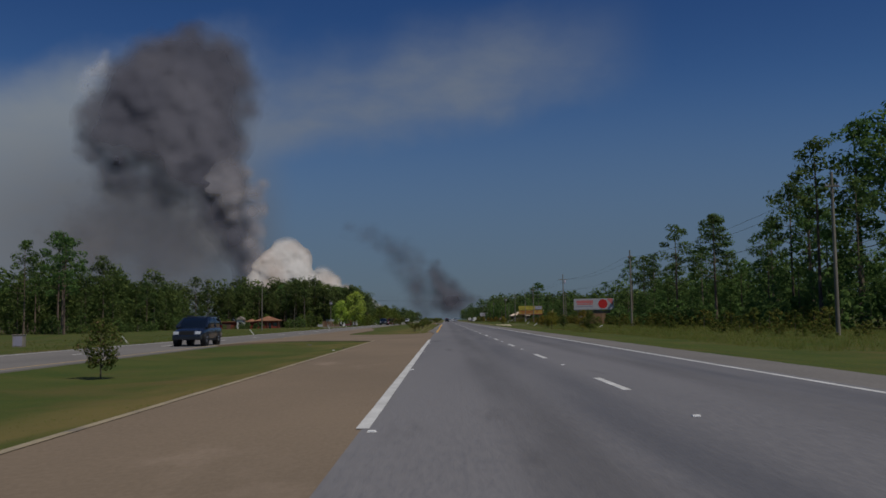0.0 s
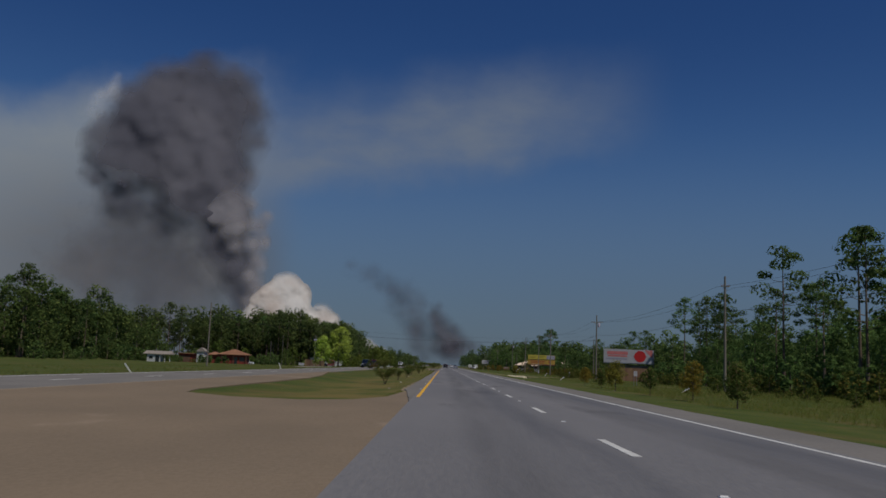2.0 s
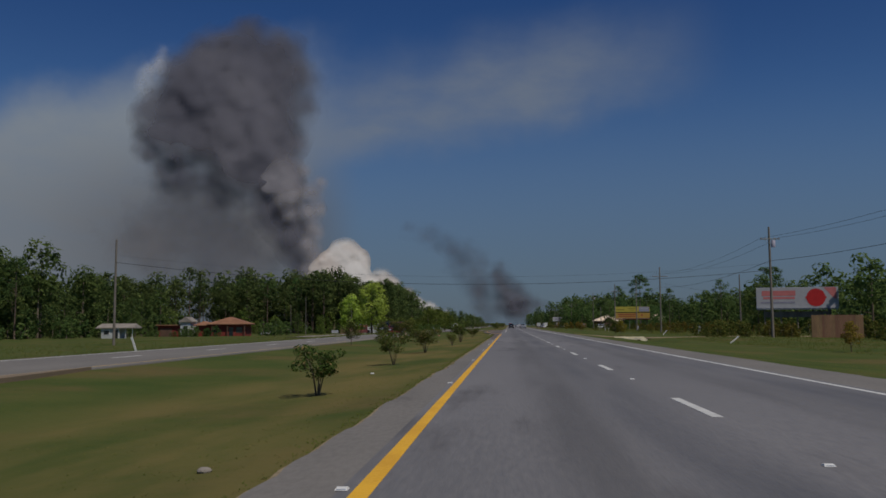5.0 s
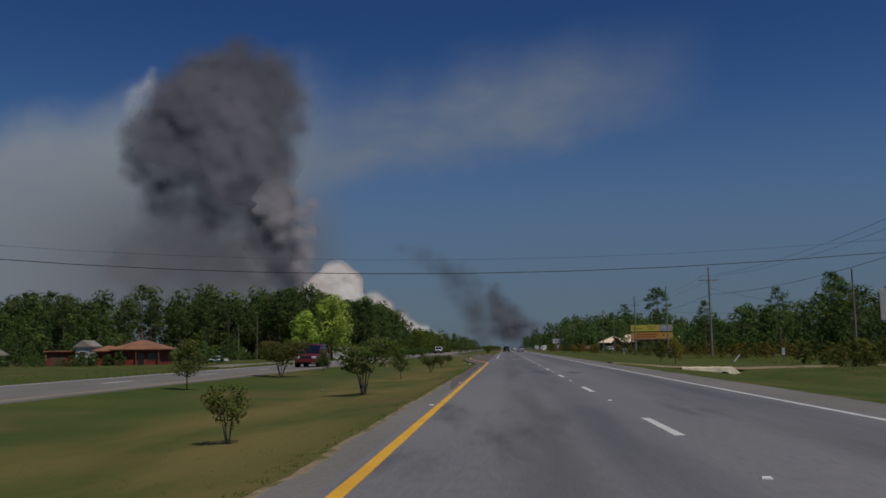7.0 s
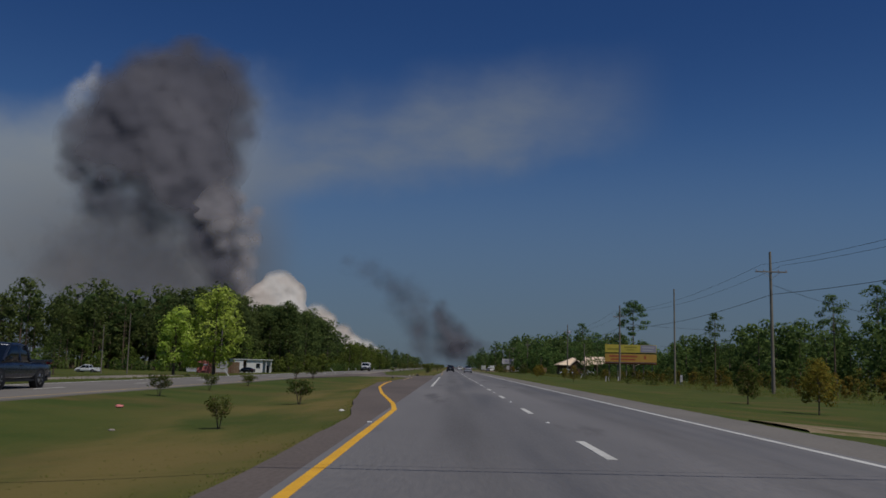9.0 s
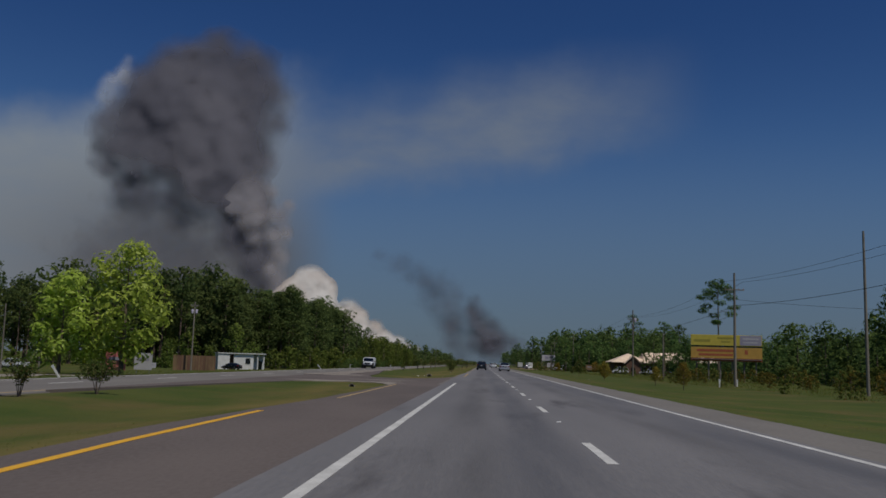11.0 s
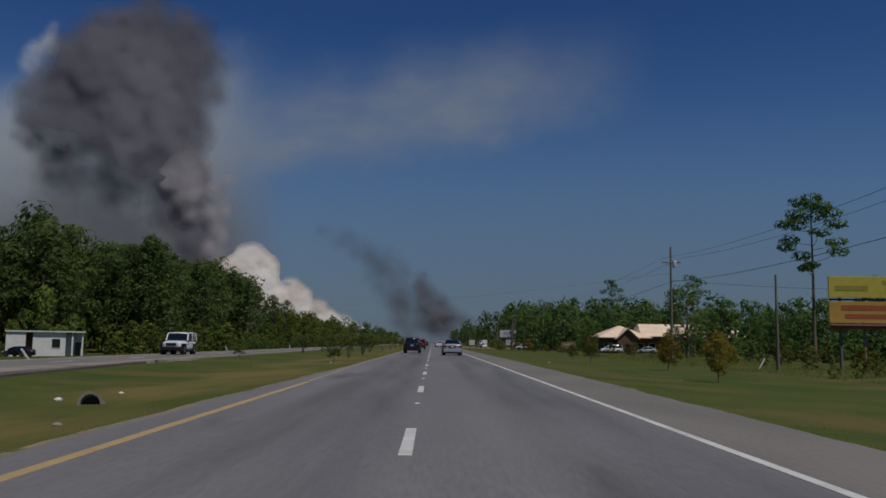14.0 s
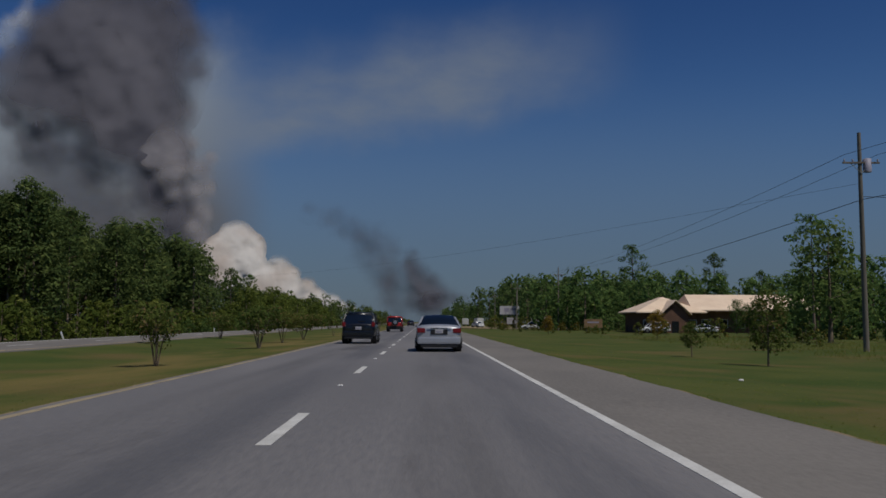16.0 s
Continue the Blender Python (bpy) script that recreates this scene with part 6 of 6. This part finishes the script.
def car(name, x, y, turn, label, paint, length, width, height, style, lights=True, group="", ground=0.0):
    """A road vehicle facing its own +y; style sets the side shape."""
    ob = thing(name, x, y, ground, turn, label, "car" if style == "sedan" else "suv" if style in ("suv", "jeep") else "pickup", group)
    L, W, H = length, width / 2, height
    bz, belt = 0.22 if style == "sedan" else 0.32, {"sedan": 0.97, "suv": 1.08, "jeep": 1.16, "pickup": 1.16}[style]
    f, r = L / 2, -L / 2
    hood = belt - (0.10 if style == "sedan" else 0.06)

    def sec(y, w, top, low=bz, crown=0.05):
        return (y, [(0.0, low + 0.02), (w * 0.86, low + 0.02), (w * 0.97, low + 0.10), (w, low + 0.32), (w * 0.995, top - 0.16), (w * 0.93, top - 0.03), (w * 0.72, top + crown * 0.5), (0.0, top + crown)])

    if style == "sedan":
        st = [sec(r, W * 0.86, belt - 0.04, bz + 0.16), sec(r + 0.07, W * 0.95, belt + 0.08, bz + 0.08), sec(r + 0.62, W, belt + 0.13), sec(r + 1.3, W, belt + 0.05), sec(0.2, W, belt), sec(1.1, W, belt - 0.02),
              sec(f - 0.9, W * 0.98, hood - 0.04), sec(f - 0.25, W * 0.90, hood - 0.17, bz + 0.02), sec(f, W * 0.70, hood - 0.30, bz + 0.10)]
        cab = [(r + 0.62, 0.12), (r + 1.42, 1.0), (r + 2.1, 1.0), (0.35, 0.97), (1.25, 0.0)]
    elif style == "suv":
        st = [sec(r, W * 0.88, belt - 0.05, bz + 0.1), sec(r + 0.08, W * 0.97, belt + 0.02, bz + 0.04), sec(r + 0.6, W, belt + 0.02), sec(0.0, W, belt), sec(1.0, W, belt - 0.02), sec(f - 0.7, W * 0.97, hood - 0.02), sec(f - 0.15, W * 0.9, hood - 0.15), sec(f, W * 0.78, hood - 0.3, bz + 0.1)]
        cab = [(r + 0.06, 0.0), (r + 0.42, 0.96), (r + 1.2, 1.0), (0.3, 0.98), (1.25, 0.0)]
    elif style == "jeep":
        st = [sec(r, W * 0.96, belt - 0.02, bz + 0.1, 0.01), sec(r + 0.05, W * 0.98, belt, bz + 0.08, 0.01), sec(0.6, W * 0.98, belt, bz, 0.02), sec(f - 0.4, W * 0.80, hood, bz + 0.05, 0.04), sec(f - 0.02, W * 0.76, hood - 0.05, bz + 0.1, 0.03), sec(f, W * 0.74, hood - 0.1, bz + 0.12, 0.02)]
        cab = [(r + 0.04, 0.0), (r + 0.14, 1.0), (r + 1.2, 1.0), (0.25, 1.0), (0.62, 0.0)]
    else:
        st = [sec(r, W * 0.95, belt - 0.1, bz + 0.12, 0.0), sec(r + 0.06, W * 0.98, belt - 0.06, bz + 0.1, 0.0), sec(-0.6, W, belt - 0.04, bz, 0.01), sec(0.6, W, belt, bz, 0.03), sec(f - 0.8, W * 0.98, hood + 0.02), sec(f - 0.12, W * 0.93, hood - 0.08), sec(f, W * 0.84, hood - 0.25, bz + 0.1)]
        cab = [(-0.75, 0.0), (-0.55, 0.96), (0.0, 1.0), (0.8, 0.98), (1.55, 0.0)]
    body = part("body", loft(st), paint, ob, "", True)
    mod = body.modifiers.new("round", "SUBSURF")
    mod.levels = mod.render_levels = 1
    # cabin: dark glass skin, painted roof and pillars laid over it
    rise = H - belt
    tuck = 0.20 if style == "sedan" else 0.14 if style != "jeep" else 0.06
    cs = []
    for yy, k in cab:
        w0, w1 = W * 0.93, W * 0.93 - tuck * k
        top = belt + 0.02 + rise * k
        cs.append((yy, [(0.0, belt - 0.12), (w0, belt - 0.10), (w0 * 0.5 + w1 * 0.5 + 0.015, belt + (top - belt) * 0.5), (w1, top - 0.07 * k), (w1 - 0.10, top - 0.01), (0.0, top + 0.02 * k)]))
    part("cabin_glass", loft(cs), M_GLASS, ob, "dark tinted glass", True)
    full = [c for c in cab if c[1] > 0.9]
    bm = bmesh.new()
    ya, yb = full[0][0] - 0.06, full[-1][0] + 0.08
    rs = []
    for k in range(5):
        yy = ya + (yb - ya) * k / 4
        w1 = W * 0.93 - tuck + 0.012
        drop = 0.05 if k in (0, 4) else 0.0
        rs.append((yy, [(0.0, H - 0.10 - drop), (w1, H - 0.10 - drop), (w1, H - 0.05 - drop), (w1 - 0.12, H + 0.015 - drop), (0.0, H + 0.045 - drop)]))
    bm.free()
    part("roof_panel", loft(rs), paint, ob, "", True)
    for s in (-1, 1):
        runs = []
        for (ya, ka), (yb, kb) in ((cab[0], cab[1]), (cab[-1], cab[-2])):
            w0, w1 = W * 0.93, W * 0.93 - tuck
            runs.append(([(s * w0, ya, belt - 0.02), (s * (w0 + w1) / 2, (ya + yb) / 2, belt + rise * 0.5), (s * w1, yb, H - 0.07)], [0.06, 0.055, 0.05]))
        mid = (cab[1][0] + cab[-2][0]) / 2
        w0, w1 = W * 0.935, W * 0.93 - tuck
        runs.append(([(s * w0, mid, belt - 0.02), (s * w1, mid, H - 0.07)], [0.045, 0.04]))
        for run in runs:
            tubes("pillar", [run], paint, ob, 6)
        bm = boxed(s * W * 0.93 - 0.02, s * W * 0.93 + 0.02, -0.1, 0.1, -0.07, 0.07, 0.015)
        bmesh.ops.translate(bm, vec=(s * 0.14, cab[-1][0] - 0.35, belt + 0.1), verts=bm.verts[:])
        mir = part("mirror", bm, paint if style != "jeep" else M_TRIM, ob)
        part("mirror_arm", boxed(min(s * (W * 0.93 - 0.06), s * (W * 0.93 + 0.14)), max(s * (W * 0.93 - 0.06), s * (W * 0.93 + 0.14)), cab[-1][0] - 0.38, cab[-1][0] - 0.32, belt + 0.03, belt + 0.07), M_TRIM, mir)
        for yy in ((r + L * 0.36, r + L * 0.56) if style != "pickup" else (0.1,)):
            part("door_handle", boxed(s * W * 0.995 - 0.02, s * W * 0.995 + 0.02, yy - 0.1, yy + 0.1, belt - 0.22, belt - 0.18), M_RIM if style == "sedan" else M_TRIM, ob)
        part("sill", boxed(s * W * 0.93 - 0.03, s * W * 0.93 + 0.03, r + 1.2, f - 1.2, bz - 0.02, bz + 0.08), M_TRIM, ob)
    wr = {"sedan": 0.325, "suv": 0.36, "jeep": 0.40, "pickup": 0.39}[style]
    fy, ry = f - (0.95 if style != "jeep" else 0.7), r + (1.05 if style != "jeep" else 0.75)
    if style == "pickup":
        ry = r + 1.15
    for s in (-1, 1):
        for yy in (fy, ry):
            bm = bmesh.new()
            bmesh.ops.create_cone(bm, cap_ends=True, segments=24, radius1=wr * 1.17, radius2=wr * 1.17, depth=0.30, matrix=pose(s * (W - 0.142), yy, wr + 0.02, 0, 90))
            part("wheel_arch", bm, M_TRIM, ob, "black wheel arch")
            wheel(ob, s * (W + 0.012), yy, wr, 0.21)
            if style == "jeep":
                part("fender_flare", boxed(s * (W - 0.05) - 0.14, s * (W - 0.05) + 0.14, yy - 0.52, yy + 0.52, wr * 2 + 0.03, wr * 2 + 0.10, 0.03), M_TRIM, ob)
    # ends
    dark_bumper = style in ("jeep",)
    part("rear_bumper", boxed(-W * 0.93, W * 0.93, r - 0.05, r + 0.32, bz + 0.10, bz + 0.38, 0.07), M_TRIM if dark_bumper else paint, ob)
    part("front_bumper", boxed(-W * 0.88, W * 0.88, f - 0.35, f + 0.04, bz + 0.06, bz + 0.34, 0.07), M_TRIM if dark_bumper else paint, ob)
    part("rear_valance", boxed(-W * 0.80, W * 0.80, r - 0.02, r + 0.3, bz - 0.04, bz + 0.11, 0.03), M_TRIM, ob)
    plate_z = belt - 0.22 if style == "sedan" else 0.78
    plate = part("number_plate", boxed(-0.16, 0.16, r - 0.022, r + 0.06, plate_z, plate_z + 0.16), M_SIGN_WHITE, ob, "white number plate with plain bars")
    part("plate_bar", boxed(-0.12, 0.12, r - 0.03, r - 0.023, plate_z + 0.05, plate_z + 0.10), M_SIGN_GREY, plate)
    part("plate_recess", boxed(-0.34, 0.34, r - 0.014, r + 0.1, plate_z - 0.05, plate_z + 0.22), M_TRIM if style == "sedan" else paint, ob)
    for s in (-1, 1):
        a, b = sorted((s * W * 0.60, s * W * 0.95))
        if style == "sedan":
            part("tail_light", boxed(a, b, r - 0.005, r + 0.3, belt - 0.20, belt - 0.01, 0.03), M_TAIL, ob, "red tail light")
        elif style == "jeep":
            a, b = sorted((s * W * 0.78, s * W * 0.93))
            part("tail_light", boxed(a, b, r - 0.06, r + 0.05, belt - 0.34, belt - 0.12, 0.02), M_TAIL, ob, "red tail light")
        else:
            a, b = sorted((s * W * 0.76, s * W * 0.95))
            part("tail_light", boxed(a, b, r - 0.012, r + 0.18, belt - 0.14, belt + 0.10 if style == "suv" else belt - 0.04, 0.02), M_TAIL, ob, "red tail light")
        a, b = sorted((s * W * 0.50, s * W * 0.82))
        if style == "jeep":
            bm = bmesh.new()
            bmesh.ops.create_cone(bm, cap_ends=True, segments=16, radius1=0.1, radius2=0.1, depth=0.05, matrix=pose(s * W * 0.52, f + 0.01, hood - 0.22, 90))
            part("headlight", bm, M_LAMP, ob, "round clear headlight")
        else:
            part("headlight", boxed(a, b, f - 0.25, f + 0.0, hood - 0.34, hood - 0.17, 0.03), M_LAMP, ob, "clear headlight")
    part("grille", boxed(-W * 0.44, W * 0.44, f - 0.1, f + 0.03, hood - 0.38, hood - 0.14, 0.02), M_TRIM, ob)
    if style == "sedan":
        part("chrome_strip", boxed(-W * 0.52, W * 0.52, r - 0.018, r + 0.1, belt - 0.06, belt - 0.035), M_RIM, ob)
        part("badge", boxed(-0.05, 0.05, r - 0.022, r + 0.05, belt - 0.03, belt + 0.01), M_RIM, ob)
    if style == "suv":
        part("rear_wiper", boxed(-0.02, 0.36, r + 0.08, r + 0.11, belt + 0.12, belt + 0.15), M_TRIM, ob)
        for s in (-1, 1):
            part("roof_rail", boxed(s * W * 0.66 - 0.02, s * W * 0.66 + 0.02, r + 0.7, 0.3, H + 0.04, H + 0.09, 0.01), M_TRIM, ob)
    if style == "jeep":
        bm = bmesh.new()
        bmesh.ops.create_cone(bm, cap_ends=True, segments=24, radius1=0.38, radius2=0.38, depth=0.24, matrix=pose(0.08, r - 0.16, belt - 0.02, 90))
        sp = part("spare_wheel", bm, M_RUBBER, ob, "black spare wheel on the tailgate")
        bm = bmesh.new()
        bmesh.ops.create_cone(bm, cap_ends=True, segments=18, radius1=0.22, radius2=0.2, depth=0.03, matrix=pose(0.08, r - 0.29, belt - 0.02, 90))
        part("spare_rim", bm, M_RIM, sp)
    if style == "pickup":
        part("bed_floor", boxed(-W * 0.8, W * 0.8, r + 0.12, -0.85, belt - 0.05, belt - 0.03), M_TRIM, ob)
        for s in (-1, 1):
            part("bed_rail", boxed(s * W * 0.93 - 0.05, s * W * 0.93 + 0.05, r + 0.05, -0.8, belt - 0.06, belt + 0.05, 0.02), paint, ob)
        part("tailgate_top", boxed(-W * 0.9, W * 0.9, r + 0.02, r + 0.1, belt - 0.08, belt + 0.04, 0.02), paint, ob)
    return ob


TRAFFIC = "cars on the road"
car("silver_sedan", 2.2, 434.4, 0, "silver four-door sedan seen from behind on the road", M_SILVER, 4.93, 1.86, 1.47, "sedan", group=TRAFFIC)
car("dark_suv", -1.95, 446.5, 0, "dark blue-black family SUV driving ahead", M_BLACKCAR, 4.6, 1.86, 1.70, "suv", group=TRAFFIC)
car("red_jeep", -1.9, 504, 0, "red boxy off-roader with a spare wheel on its tailgate", M_REDCAR, 4.3, 1.90, 1.85, "jeep", group=TRAFFIC)
car("white_car", 2.0, 575, 0, "white crossover driving far ahead", M_WHITECAR, 4.6, 1.84, 1.62, "suv", group=TRAFFIC)
car("far_dark_car", -2.0, 640, 0, "dark car far along the road", M_BLACKCAR, 4.6, 1.8, 1.5, "sedan", group=TRAFFIC)
car("far_grey_car", 2.1, 690, 0, "grey car far along the road", M_SILVER, 4.6, 1.8, 1.5, "sedan", group=TRAFFIC)
car("blue_suv", -17.7, 52.5, 180, "dark blue SUV in the opposite lanes", M_BLUECAR, 4.6, 1.85, 1.68, "suv", group=TRAFFIC, ground=-0.10)
car("maroon_suv", -17.8, 243.5, 180, "maroon SUV in the opposite lanes", M_MAROON, 4.9, 1.92, 1.78, "suv", group=TRAFFIC, ground=-0.10)
car("dark_pickup", -20.9, 258.5, 180, "dark pickup truck in the opposite lanes", M_BLUECAR, 5.6, 1.98, 1.86, "pickup", group=TRAFFIC, ground=-0.10)
car("white_jeep", -20.9, 421.0, 180, "white boxy off-roader with black wheel flares in the opposite lanes", M_WHITECAR, 4.3, 1.90, 1.85, "jeep", group=TRAFFIC, ground=-0.10)
car("parked_white_suv", 39.4, 541, 94, "white SUV parked before the brown building", M_WHITECAR, 4.9, 1.95, 1.82, "suv", ground=-0.5)
car("parked_white_car", 47.4, 540.5, 60, "white car parked before the brown building", M_WHITECAR, 4.6, 1.82, 1.48, "sedan", ground=-0.5)
car("parked_black_car", -60.5, 478, 70, "black sedan parked before the white building", M_BLACKCAR, 4.8, 1.84, 1.45, "sedan", ground=-1.75)
car("parked_white_truck", -86, 428, 85, "white pickup parked on the far lot", M_WHITECAR, 5.5, 1.95, 1.85, "pickup", ground=-2.1)
car("far_white_van", 26.6, 600, 80, "white van parked far along the roadside lots", M_WHITECAR, 5.0, 1.95, 1.95, "suv", ground=-0.5)
car("far_white_pickup", 17.6, 660, 20, "white pickup parked far along the roadside", M_WHITECAR, 5.6, 1.98, 1.86, "pickup", ground=-0.45)
box_truck(20.4, 702, 12)
box_truck(17.6, 735, -6)
